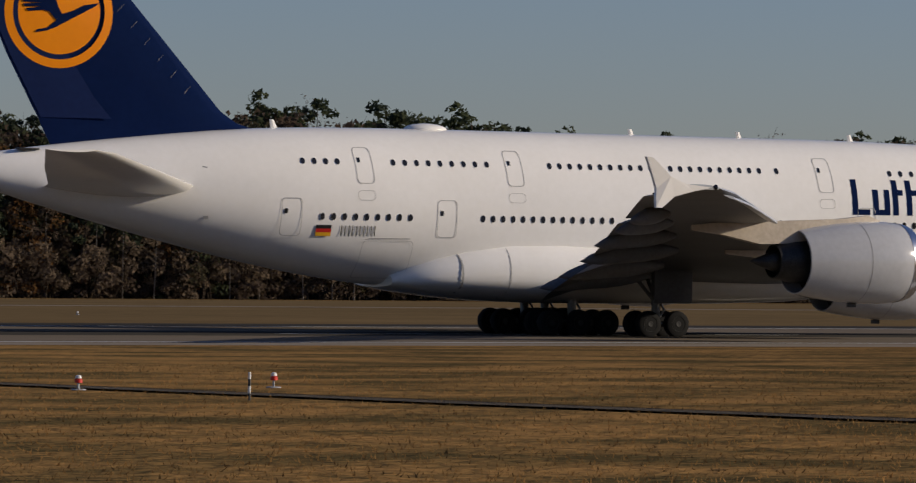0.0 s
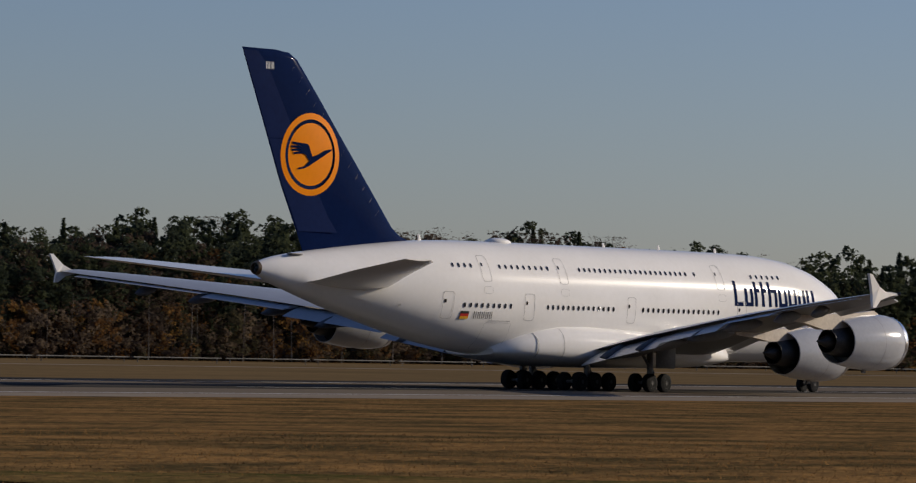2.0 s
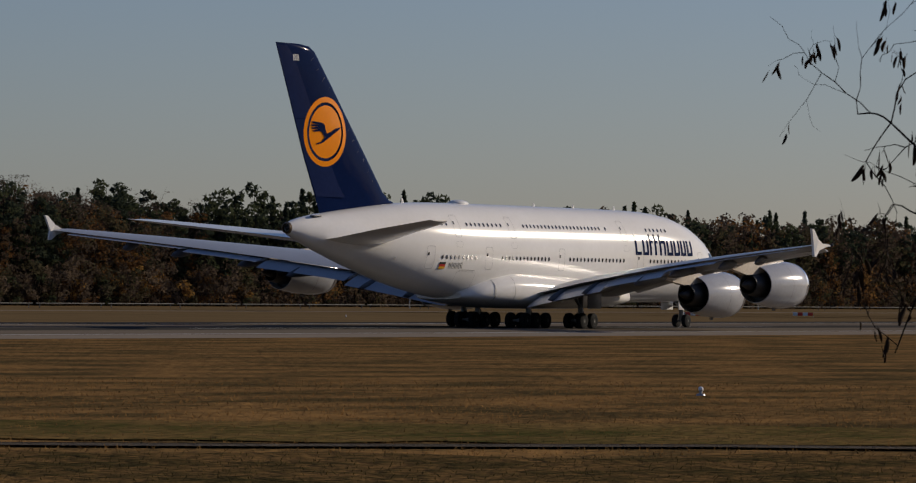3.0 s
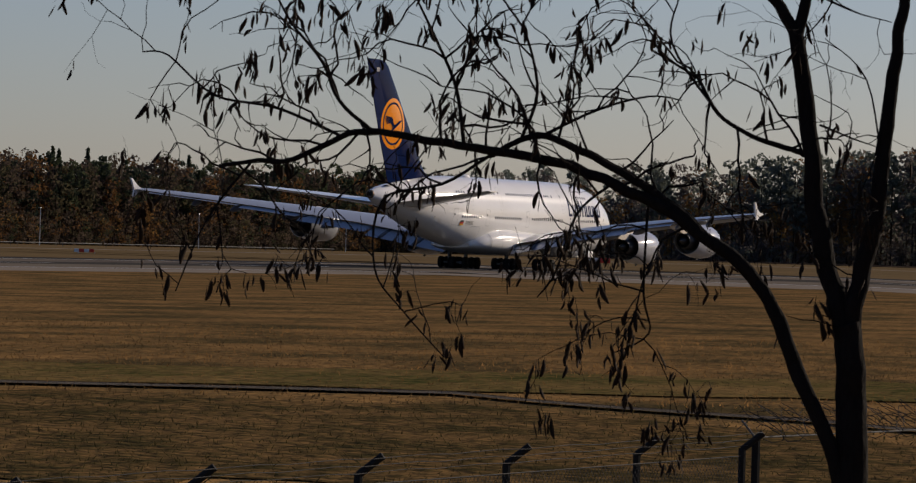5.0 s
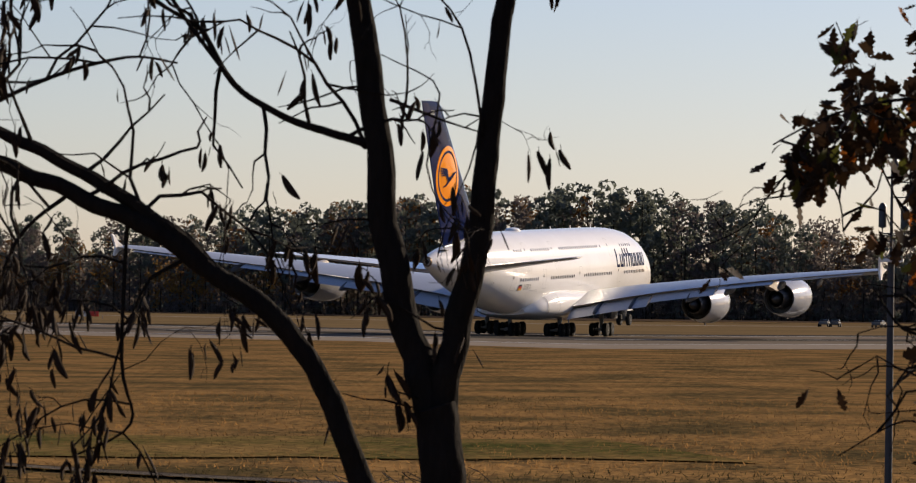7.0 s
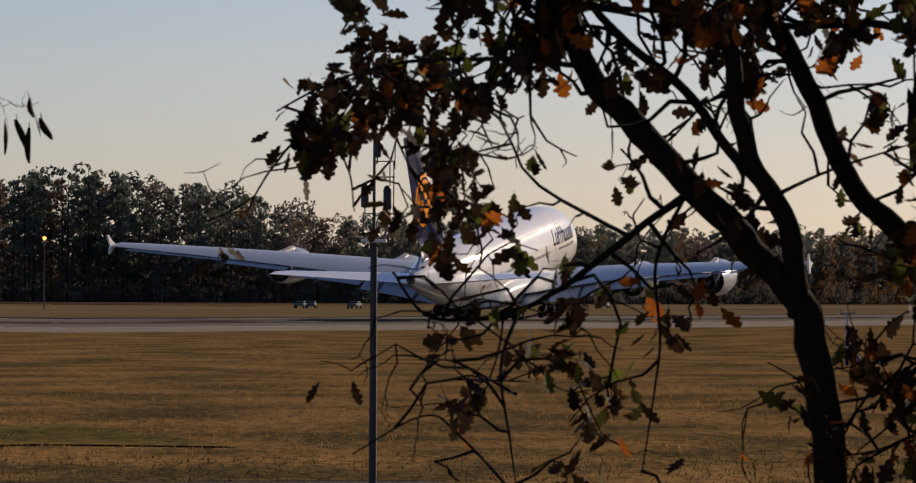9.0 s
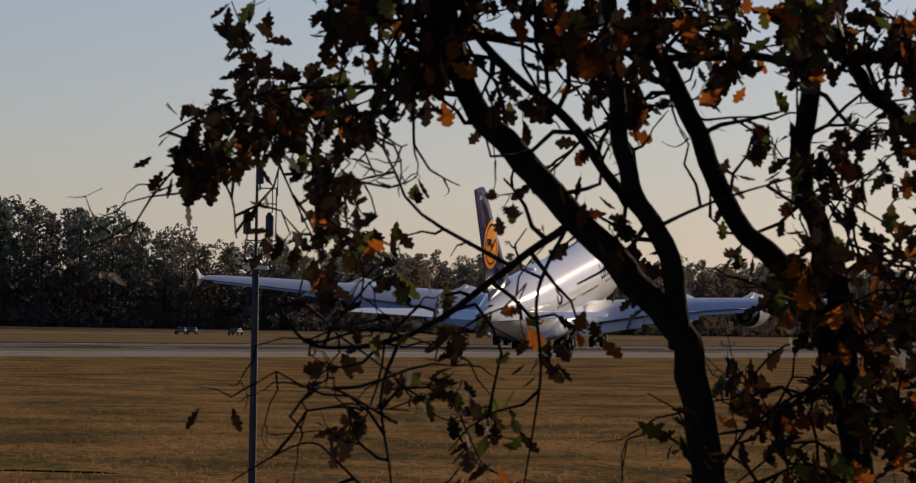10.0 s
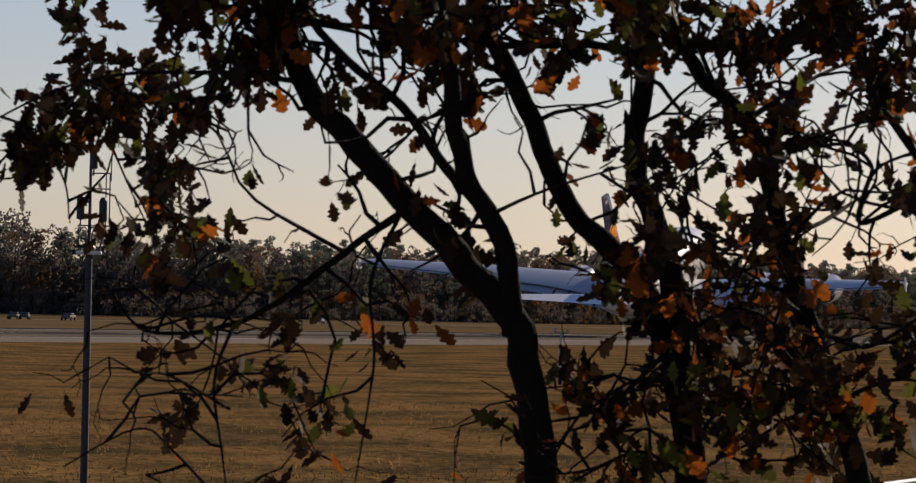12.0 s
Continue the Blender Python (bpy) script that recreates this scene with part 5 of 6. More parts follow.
OAK_LIMBS = [
    ('trunk', 0.0358, 0.0191, [(0.15, 1.51), (0.08, 2.18), (0.04, 2.6), (0.01, 2.8), (-0.02, 2.91), (-0.13, 3.03), (-0.24, 3.14), (-0.34, 3.25), (-0.41, 3.32), (-0.45, 3.41), (-0.48, 3.54), (-0.5, 3.69)]),
    ('stem', 0.022, 0.0124, [(-0.02, 2.88), (-0.04, 3.05), (-0.1, 3.15), (-0.13, 3.24), (-0.15, 3.39), (-0.16, 3.52), (-0.17, 3.7)]),
    ('stem', 0.0124, 0.0067, [(-0.03, 3.02), (-0.07, 3.1), (-0.15, 3.19), (-0.24, 3.31), (-0.35, 3.4), (-0.43, 3.49), (-0.46, 3.58)]),
    ('stem2', 0.0287, 0.0162, [(0.4, 1.63), (0.36, 2.18), (0.33, 2.6), (0.3, 2.81), (0.25, 2.94), (0.2, 3.03), (0.11, 3.1), (0.05, 3.2), (-0.0, 3.32), (-0.05, 3.42), (-0.1, 3.52), (-0.13, 3.69)]),
    ('stem3', 0.0287, 0.0172, [(0.38, 1.62), (0.36, 2.18), (0.34, 2.63), (0.3, 2.9), (0.28, 3.04), (0.23, 3.16), (0.21, 3.26), (0.23, 3.39), (0.2, 3.53), (0.18, 3.71)]),
    ('stem4', 0.0268, 0.0134, [(0.86, 1.64), (0.73, 2.36), (0.66, 2.61), (0.61, 2.77), (0.55, 2.93), (0.51, 3.06), (0.47, 3.2), (0.43, 3.31), (0.36, 3.37), (0.31, 3.43)]),
    ('limb', 0.0096, 0.0038, [(0.19, 3.44), (0.1, 3.45), (-0.06, 3.44), (-0.24, 3.46), (-0.39, 3.47), (-0.54, 3.49)]),
    ('limb', 0.0086, 0.0024, [(-0.23, 3.11), (-0.29, 3.07), (-0.38, 3.0), (-0.47, 2.93), (-0.55, 2.89), (-0.64, 2.87), (-0.73, 2.88), (-0.79, 2.96)]),
    ('limb', 0.0067, 0.0019, [(-0.41, 3.35), (-0.52, 3.37), (-0.63, 3.38), (-0.8, 3.38), (-0.95, 3.35), (-1.09, 3.29)]),
    ('branch', 0.0043, 0.0014, [(-0.63, 3.38), (-0.72, 3.31), (-0.73, 3.19), (-0.7, 3.12)]),
    ('branch', 0.0038, 0.0014, [(-0.8, 3.38), (-0.85, 3.28), (-0.83, 3.18), (-0.8, 3.09)]),
    ('branch', 0.0038, 0.0014, [(-0.95, 3.35), (-0.98, 3.26), (-0.95, 3.17), (-0.95, 3.09)]),
    ('branch', 0.0043, 0.0014, [(-0.24, 3.1), (-0.29, 2.98), (-0.28, 2.84), (-0.29, 2.73), (-0.31, 2.59)]),
    ('branch', 0.0043, 0.0014, [(-0.55, 2.89), (-0.58, 2.78), (-0.56, 2.66), (-0.54, 2.55)]),
    ('branch', 0.0033, 0.0014, [(-0.55, 2.73), (-0.64, 2.79), (-0.68, 2.8)]),
    ('branch', 0.0038, 0.0014, [(-0.53, 2.5), (-0.67, 2.64), (-0.75, 2.68), (-0.9, 2.6)]),
    ('branch', 0.0043, 0.0014, [(-0.06, 3.11), (0.04, 3.15), (0.18, 3.19)]),
    ('branch', 0.0057, 0.0019, [(0.29, 2.86), (0.18, 2.75), (0.11, 2.72), (0.04, 2.59)]),
    ('branch', 0.0048, 0.0019, [(0.32, 2.61), (0.23, 2.66), (0.13, 2.63), (0.01, 2.62)]),
    ('branch', 0.0057, 0.0019, [(0.54, 2.97), (0.44, 3.0), (0.35, 3.05), (0.31, 3.16)]),
    ('branch', 0.0057, 0.0019, [(0.5, 3.08), (0.6, 3.12), (0.68, 3.17), (0.78, 3.24)]),
    ('branch', 0.0057, 0.0019, [(0.56, 2.91), (0.65, 2.87), (0.74, 2.93), (0.83, 2.98)]),
    ('branch', 0.0057, 0.0019, [(0.61, 2.76), (0.7, 2.81), (0.79, 2.8)]),
    ('branch', 0.0067, 0.0019, [(0.43, 3.31), (0.53, 3.38), (0.63, 3.44), (0.73, 3.47)]),
    ('branch', 0.0076, 0.0038, [(0.85, 3.09), (0.74, 3.24), (0.67, 3.36), (0.63, 3.47), (0.6, 3.6)]),
    ('branch', 0.0062, 0.0038, [(0.87, 3.2), (0.74, 3.15), (0.65, 3.11), (0.66, 3.18), (0.67, 3.22), (0.63, 3.26), (0.57, 3.26)]),
    ('branch', 0.0057, 0.0019, [(0.62, 2.71), (0.54, 2.73), (0.47, 2.68), (0.4, 2.64)]),
    ('branch', 0.0052, 0.0017, [(0.33, 2.75), (0.25, 2.8), (0.17, 2.77), (0.12, 2.7)]),
    ('branch', 0.0052, 0.0017, [(0.34, 2.68), (0.42, 2.76), (0.5, 2.74), (0.56, 2.67)]),
    ('branch', 0.0052, 0.0017, [(0.31, 2.88), (0.4, 2.94), (0.47, 2.91), (0.52, 2.84)]),
    ('branch', 0.0052, 0.0017, [(0.29, 3.0), (0.38, 3.07), (0.45, 3.04)]),
    ('branch', 0.0052, 0.0017, [(0.6, 2.8), (0.5, 2.87), (0.42, 2.85)]),
    ('branch', 0.0052, 0.0017, [(0.34, 2.6), (0.25, 2.7), (0.19, 2.66)]),
]


def limb_point(at, bearing, u, v, w=0.0):
    """A place of a tree: u across, v up, w away."""
    a = math.radians(bearing)
    return Vector((at[0] + u * math.cos(a) + w * math.sin(a), at[1] - u * math.sin(a) + w * math.cos(a), at[2] + v))


def smooth_course(points, n=5):
    """A rounded course through the given points."""
    out = []
    p = [points[0]] + list(points) + [points[-1]]
    for i in range(1, len(p) - 2):
        for k in range(n):
            t = k / n
            out.append(tuple(0.5 * (2 * p[i][j] + (p[i + 1][j] - p[i - 1][j]) * t + (2 * p[i - 1][j] - 5 * p[i][j] + 4 * p[i + 1][j] - p[i + 2][j]) * t * t
                                    + (3 * p[i][j] - p[i - 1][j] - 3 * p[i + 1][j] + p[i + 2][j]) * t ** 3) for j in (0, 1)))
    out.append(tuple(points[-1]))
    return out


dice = random.Random(11)


def grow_twigs(bm, start, heading, length, thick, level, tips, droop, bend_by=0.5):
    """One crooked twig with side twigs; fills tips with (place, direction, where along)."""
    p, d = Vector(start), Vector(heading).normalized()
    steps = max(4, int(length / 0.05))
    pts, rad = [p.copy()], [thick]
    for i in range(steps):
        d = (d + Vector((dice.gauss(0, 1), dice.gauss(0, 1), dice.gauss(0, 1))) * bend_by * 0.32 - Vector((0, 0, droop * 0.10))).normalized()
        p = p + d * (length / steps)
        pts.append(p.copy())
        rad.append(thick * (1 - 0.65 * (i + 1) / steps))
        tips.append((p.copy(), d.copy(), (i + 1) / steps, level))
        if level < 2 and i and dice.random() < (0.42 if level == 0 else 0.3):
            turn = Vector((dice.gauss(0, 1), dice.gauss(0, 1), dice.gauss(0, 1)))
            grow_twigs(bm, p, d + turn * 0.75, length * dice.uniform(0.25, 0.5), thick * 0.6, level + 1, tips, droop, bend_by)
    tube(bm, pts, rad, 4 if level else 5, caps=False)


def tree_frame(name, label, category, at, bearing, limbs, depth):
    """Trunks and limbs of a tree with their courses in space."""
    tree = base(name, label, category, m=Matrix.Translation(at))
    lines = []
    depths = {}
    for i, (kind, r0, r1, course) in enumerate(limbs):
        pts = [tuple(p) for p in course]
        w0 = None
        for j, (k2, line) in enumerate(lines):
            for q in line:
                if (q[1] - pts[0][0]) ** 2 + (q[2] - pts[0][1]) ** 2 < 0.05 ** 2:
                    w0 = q[3] if w0 is None else w0
        grounded = kind in ("trunk", "stem2", "stem3", "stem4")
        if grounded:
            pts = [(pts[0][0] + 0.1, -0.05)] + pts
        if w0 is None:
            w0 = dice.uniform(-0.3, 0.3) * depth
        w1 = w0 + dice.uniform(-1, 1) * depth * (0.25 if grounded else 1.0)
        c = smooth_course(pts)
        n = len(c)
        line = []
        for k, (u, v) in enumerate(c):
            t = k / (n - 1)
            w = w0 + (w1 - w0) * t
            p = limb_point((0, 0, 0), bearing, u, v, w) + Vector((0, 0, 0))
            line.append((p, u, v, w, r0 + (r1 - r0) * t))
        bm = bmesh.new()
        radii = [q[4] * (1 + 0.10 * noise.noise(Vector((k * 0.55, i * 3.1, 0)))) * (1 + (0.5 * max(0, 1 - k / 5) if grounded else 0)) for k, q in enumerate(line)]
        crooked = [q[0] + Vector((noise.noise(Vector((k * 0.4, i, 1))), noise.noise(Vector((k * 0.4, i, 2))), noise.noise(Vector((k * 0.4, i, 3))))) * q[4] * 0.35 for k, q in enumerate(line)]
        tube(bm, crooked, radii, 12 if r0 > 0.02 else 7)
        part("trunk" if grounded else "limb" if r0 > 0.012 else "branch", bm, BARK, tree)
        lines.append((kind, line))
    return tree, lines


def pod_mesh(k):
    """A flat dry pod hanging from its stalk."""
    bm = bmesh.new()
    ln, w = 0.05 + 0.012 * k, 0.0078 + 0.0010 * k
    rings = []
    for i in range(6):
        t = i / 5
        r = w * math.sin(math.pi * (0.08 + 0.86 * t)) ** 0.7
        x = 0.006 * math.sin(3.0 * t + k)
        rings.append([(x + r * math.cos(a), 0.3 * r * math.sin(a), -0.012 - ln * t) for a in (0, 1.57, 3.14, 4.71)])
    loft(bm, rings)
    tube(bm, [(0, 0, 0), (0.001, 0, -0.014)], 0.0012, 3)
    return mesh_of("pod", bm, POD)


def scatter_leaves(tree, name, meshes, places, limit, label):
    """Leaves as parts of their own up to a limit, the rest joined."""
    heaps = {}
    for i, (m, k) in enumerate(places):
        if i < limit:
            ob = new(name, meshes[k])
            ob.parent, ob.matrix_basis = tree, m
        else:
            heaps.setdefault(k, []).append(m)
    for k, ms in heaps.items():
        me = meshes[k]
        v0 = np.array([v.co for v in me.vertices])
        tri = []
        for f in me.polygons:
            vs = list(f.vertices)
            tri += [(vs[0], vs[j], vs[j + 1]) for j in range(1, len(vs) - 1)]
        tri = np.array(tri)
        h = Heap()
        for m in ms:
            a = np.array(m)
            h.add(v0 @ a[:3, :3].T + a[:3, 3], tri, np.zeros(len(tri)))
        ob = new("foliage", h.mesh("foliage", [me.materials[0]]))
        ob.parent = tree
        tagged(ob, label, kind="stuff")


def build_robinia():
    tree, lines = tree_frame("robinia_tree", "bare dark robinia with dry hanging seed pods by the fence", "tree", ROBINIA_AT, ROBINIA_FACES, ROBINIA_LIMBS, 0.12)
    tips = []
    bm = bmesh.new()
    right = limb_point((0, 0, 0), ROBINIA_FACES, 1, 0)
    for kind, line in lines:
        if kind in ("trunk", "stem"):
            continue
        every = 3 if kind == "branch" else 5
        for k in range(2, len(line), every):
            p, u, v, w, r = line[k]
            if kind == "limb" and u > -0.35 and v < 3.2:
                continue
            for _ in range(1 + (kind == "branch" and dice.random() < 0.2)):
                up = dice.choice((-0.7, 0.6, 0.9, 0.2))
                d = right * dice.uniform(-1, 0.7) + Vector((0, 0, up)) + Vector((dice.uniform(-0.4, 0.4), dice.uniform(-0.4, 0.4), 0))
                grow_twigs(bm, p, d, dice.uniform(0.22, 0.6), min(r * 0.8, 0.0050), 0, tips, 0.5, 0.8)
    # a few twigs on the stems
    for kind, line in lines:
        if kind == "stem":
            for k in range(4, len(line), 6):
                p, u, v, w, r = line[k]
                if v > 3.55:
                    continue
                grow_twigs(bm, p, -right + Vector((0, 0, 0.3)), dice.uniform(0.12, 0.25), 0.003, 1, tips, 0.4, 0.8)
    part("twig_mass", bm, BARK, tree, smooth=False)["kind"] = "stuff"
    pods = [pod_mesh(k) for k in range(4)]
    places = []
    for p, d, t, level in tips:
        u = p.dot(right)
        if dice.random() < (0.26 if p.z < 3.05 else 0.15 if u < -0.7 or p.z < 3.2 else 0.07):
            for _ in range(dice.choice((1, 2, 3, 4, 5))):
                lean = Euler((dice.gauss(0, 0.28), dice.gauss(0, 0.28), dice.uniform(0, 6.28)))
                q = p + Vector((dice.gauss(0, 0.012), dice.gauss(0, 0.012), dice.gauss(-0.008, 0.018)))
                places.append((Matrix.LocRotScale(q, lean, Vector((1, 1, 1)) * dice.uniform(0.45, 0.85)), dice.randrange(4)))
    dice.shuffle(places)
    scatter_leaves(tree, "pod", pods, places, 280, "dry dark seed pods")
    return tree


def leaf_mesh(k, mat):
    """A lobed oak leaf, slightly folded and curled."""
    bm = bmesh.new()
    ln = 1.0
    n, lobes = 24, 3.6 + 0.4 * (k % 2)
    half = []
    for i in range(n):
        x = i / (n - 1)
        swell = 0.34 * math.sin(math.pi * min(1.0, 0.02 + 0.97 * x ** 1.3)) ** 0.75
        half.append((x, max(0.008, swell * (0.40 + 0.60 * abs(math.sin(math.pi * (lobes * x + 0.15 * (k % 3)))) ** 0.7))))
    curl = (0.25, -0.3, 0.12, 0.4)[k % 4]
    spine, l, r = [], [], []
    for x, w in half:
        z = curl * (x - 0.5) ** 2 * 0.8 - 0.1 * curl
        spine.append(bm.verts.new((x * ln, 0, z)))
        l.append(bm.verts.new((x * ln, w, z + 0.3 * w * (1 if k % 2 else -0.6))))
        r.append(bm.verts.new((x * ln + 0.02, -w * 0.95, z + 0.22 * w)))
    for i in range(len(half) - 1):
        bm.faces.new((spine[i], spine[i + 1], l[i + 1], l[i]))
        bm.faces.new((spine[i + 1], spine[i], r[i], r[i + 1]))
    stalk = [bm.verts.new(p) for p in ((0, 0.012, 0), (0, -0.012, 0), (-0.22, 0, 0.03))]
    bm.faces.new(stalk)
    bmesh.ops.remove_doubles(bm, verts=bm.verts, dist=0.0005)
    return mesh_of("leaf", bm, mat, False)


def build_oak():
    tree, lines = tree_frame("oak_tree", "dark oak stems with brown, orange and green autumn leaves", "tree", OAK_AT, OAK_FACES, OAK_LIMBS, 0.7)
    right = limb_point((0, 0, 0), OAK_FACES, 1, 0)
    tips = []
    bm = bmesh.new()
    for kind, line in lines:
        thick = line[0][4] > 0.02
        for k in range(4, len(line), 4 if thick else 2):
            p, u, v, w, r = line[k]
            if v < 2.2 or (v < 2.97 and u < 0.05 and dice.random() < 0.45):
                continue
            if thick and v < 3.25 and dice.random() < 0.6:
                continue
            d = right * dice.uniform(-1, 1) + Vector((dice.uniform(-0.6, 0.6), dice.uniform(-0.6, 0.6), dice.uniform(-0.5, 0.9)))
            grow_twigs(bm, p, d, dice.uniform(0.16, 0.42), min(max(r * 0.7, 0.0036), 0.0056), 0, tips, 0.2, 1.25)
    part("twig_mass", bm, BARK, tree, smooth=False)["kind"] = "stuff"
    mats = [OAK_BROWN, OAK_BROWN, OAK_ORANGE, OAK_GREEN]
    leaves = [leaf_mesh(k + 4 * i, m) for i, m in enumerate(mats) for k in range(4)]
    places = []
    a = math.radians(OAK_FACES)
    for p, d, t, level in tips:
        u = p.x * math.cos(a) - p.y * math.sin(a)
        # crown thick above and to one side, thin in the open middle
        dense = 0.065 + 0.46 * max(0.0, min(1.0, (p.z - 3.33) / 0.1)) + 0.30 * max(0.0, min(1.0, (u - 0.2) / 0.25))
        if -0.5 < u < -0.15 and p.z < 2.92:
            dense = 0.13
        if 0.08 < u < 0.66 and p.z < 3.12:
            dense = 0.33
        if u > 0.45 and 2.9 < p.z < 3.35:
            dense = 0.17
        if -1.15 < u < -0.66 and p.z > 3.0:
            dense = max(dense, 0.47)
        if u < -1.12 or (u < -0.8 and p.z < 3.0):
            dense *= 0.3
        if dice.random() > dense or t < 0.25:
            continue
        for _ in range(dice.choice((2, 3, 4, 5, 5))):
            lean = Euler((dice.gauss(0, 0.7), dice.gauss(0.75, 0.55), dice.uniform(0, 6.28)))
            q = p + Vector((dice.gauss(0, 0.024), dice.gauss(0, 0.024), dice.gauss(0, 0.024)))
            size = dice.uniform(0.032, 0.064)
            green = noise.noise(Vector((u * 1.6, p.z * 1.6, 5.0))) > 0.12 and u > 0
            hue = dice.choices((0, 1, 2, 3), (5, 4.0, 1.9 if u > -0.35 else 0.6, 4.0 if green else 0.9))[0]
            places.append((Matrix.LocRotScale(q, lean, Vector((1, 1, 1)) * size), hue * 4 + dice.randrange(4)))
    dice.shuffle(places)
    scatter_leaves(tree, "leaf", leaves, places, 300, "lobed autumn oak leaves")
    return tree


build_robinia()
build_oak()


# ---- perimeter fence below the camera ----
def build_fence():
    top = 1.57
    f = base("perimeter_fence", "dark wire perimeter fence with angled post tops", "fence")
    bm = bmesh.new()
    tube(bm, [(0, 0, 0), (0, 0, top - 0.14)], 0.03, 8)
    tube(bm, [(0, 0, top - 0.15), (0.05, -0.15, top - 0.02)], 0.026, 8)
    post = mesh_of("post", bm, FENCE_POST)
    spots = [Vector((17.56 + 2.23 * k, 12.62 - 0.095 * k, 0)) for k in range(7)] + [Vector((32.46, 11.78, 0))]
    for spot in spots:
        p = new("post", post)
        p.parent, p.matrix_basis = f, Matrix.Translation(spot)
    ends = [spots[0], spots[-1]]
    for h in (top - 0.2, 0.7, 0.2):
        bm = bmesh.new()
        tube(bm, [ends[0] + Vector((0, 0, h)), ends[1] + Vector((0, 0, h))], 0.004, 4)
        part("tension_wire", bm, FENCE_WIRE, f)
    for k, h in enumerate((top - 0.1, top - 0.05, top)):
        bm = bmesh.new()
        off = Vector((0.015 * k, -0.05 - 0.05 * k, h - 0.02))
        n = 40
        tube(bm, [ends[0].lerp(ends[1], i / n) + off + Vector((0, 0, 0.006 * math.sin(i * 2.1))) for i in range(n + 1)], 0.0025, 4)
        part("barbed_wire", bm, FENCE_WIRE, f)
    # wire mesh, woven aslant
    bm = bmesh.new()
    ln = (ends[1] - ends[0]).length
    d = (ends[1] - ends[0]).normalized()
    h = top - 0.2
    k = -h
    while k < ln:
        for s in (1, -1):
            a0, a1 = (k, k + h) if s > 0 else (k + h, k)
            p, q = ends[0] + d * a0, ends[0] + d * a1 + Vector((0, 0, h))
            t0 = max(0, -a0 / (a1 - a0)) if a1 > a0 else max(0, (a0 - ln) / (a0 - a1))
            t1 = min(1, (ln - a0) / (a1 - a0)) if a1 > a0 else min(1, a0 / (a0 - a1))
            if t1 > t0:
                tube(bm, [p.lerp(q, t0), p.lerp(q, t1)], 0.0014, 3, caps=False)
        k += 0.06
    part("wire_mesh", bm, FENCE_WIRE, f)
    g = base("fence_gate", "dark steel gate frame with tangled wire", "gate", m=Matrix.Translation((32.6, 11.72, 0)))
    for a, b, r in (((0, 0, 0), (0, 0, 1.5), 0.035), ((0, 0, 1.51), (3.4, -0.5, 1.51), 0.007), ((3.4, -0.5, 0), (3.4, -0.5, 1.5), 0.035), ((0, 0, 0.7), (3.4, -0.5, 0.7), 0.012), ((0.0, 0.0, 1.5), (-0.06, 0.1, 1.64), 0.009)):
        bm = bmesh.new()
        tube(bm, [a, b], r, 8)
        part("rail" if a[2] > 0 else "post", bm, RAIL if a[2] > 1 else FENCE_POST, g)
    bm = bmesh.new()
    for i in range(3):
        pts = []
        for k in range(80):
            t = k / 79
            pts.append((3.4 * t + 0.05 * math.sin(k * 1.3 + i), -0.5 * t + 0.16 * math.cos(k * 0.8), 1.56 + 0.10 * math.sin(k * 0.8 + i) + 0.05 * i))
        tube(bm, pts, 0.003, 4)
    part("razor_wire", bm, FENCE_WIRE, g)


build_fence()


def pipe_barrier():
    """White steel tubes lying on short posts."""
    m = base("pipe_barrier", "weathered white steel tube barrier on short posts", "barrier", m=Matrix.Translation((41.6, 4.1, 0)))
    for a, b in (((-2.2, 0.95, 1.40), (-0.5, 0.25, 1.41)), ((0.0, 0.0, 1.47), (3.4, -1.35, 1.58))):
        bm = bmesh.new()
        tube(bm, [a, b], 0.028, 12)
        part("tube", bm, SIGN_WHITE, m)
        for q in (0.15, 0.85):
            p = Vector(a).lerp(Vector(b), q)
            bm = bmesh.new()
            tube(bm, [(p.x, p.y, 0), (p.x, p.y, p.z - 0.02)], 0.03, 8)
            part("post", bm, FENCE_POST, m)


pipe_barrier()


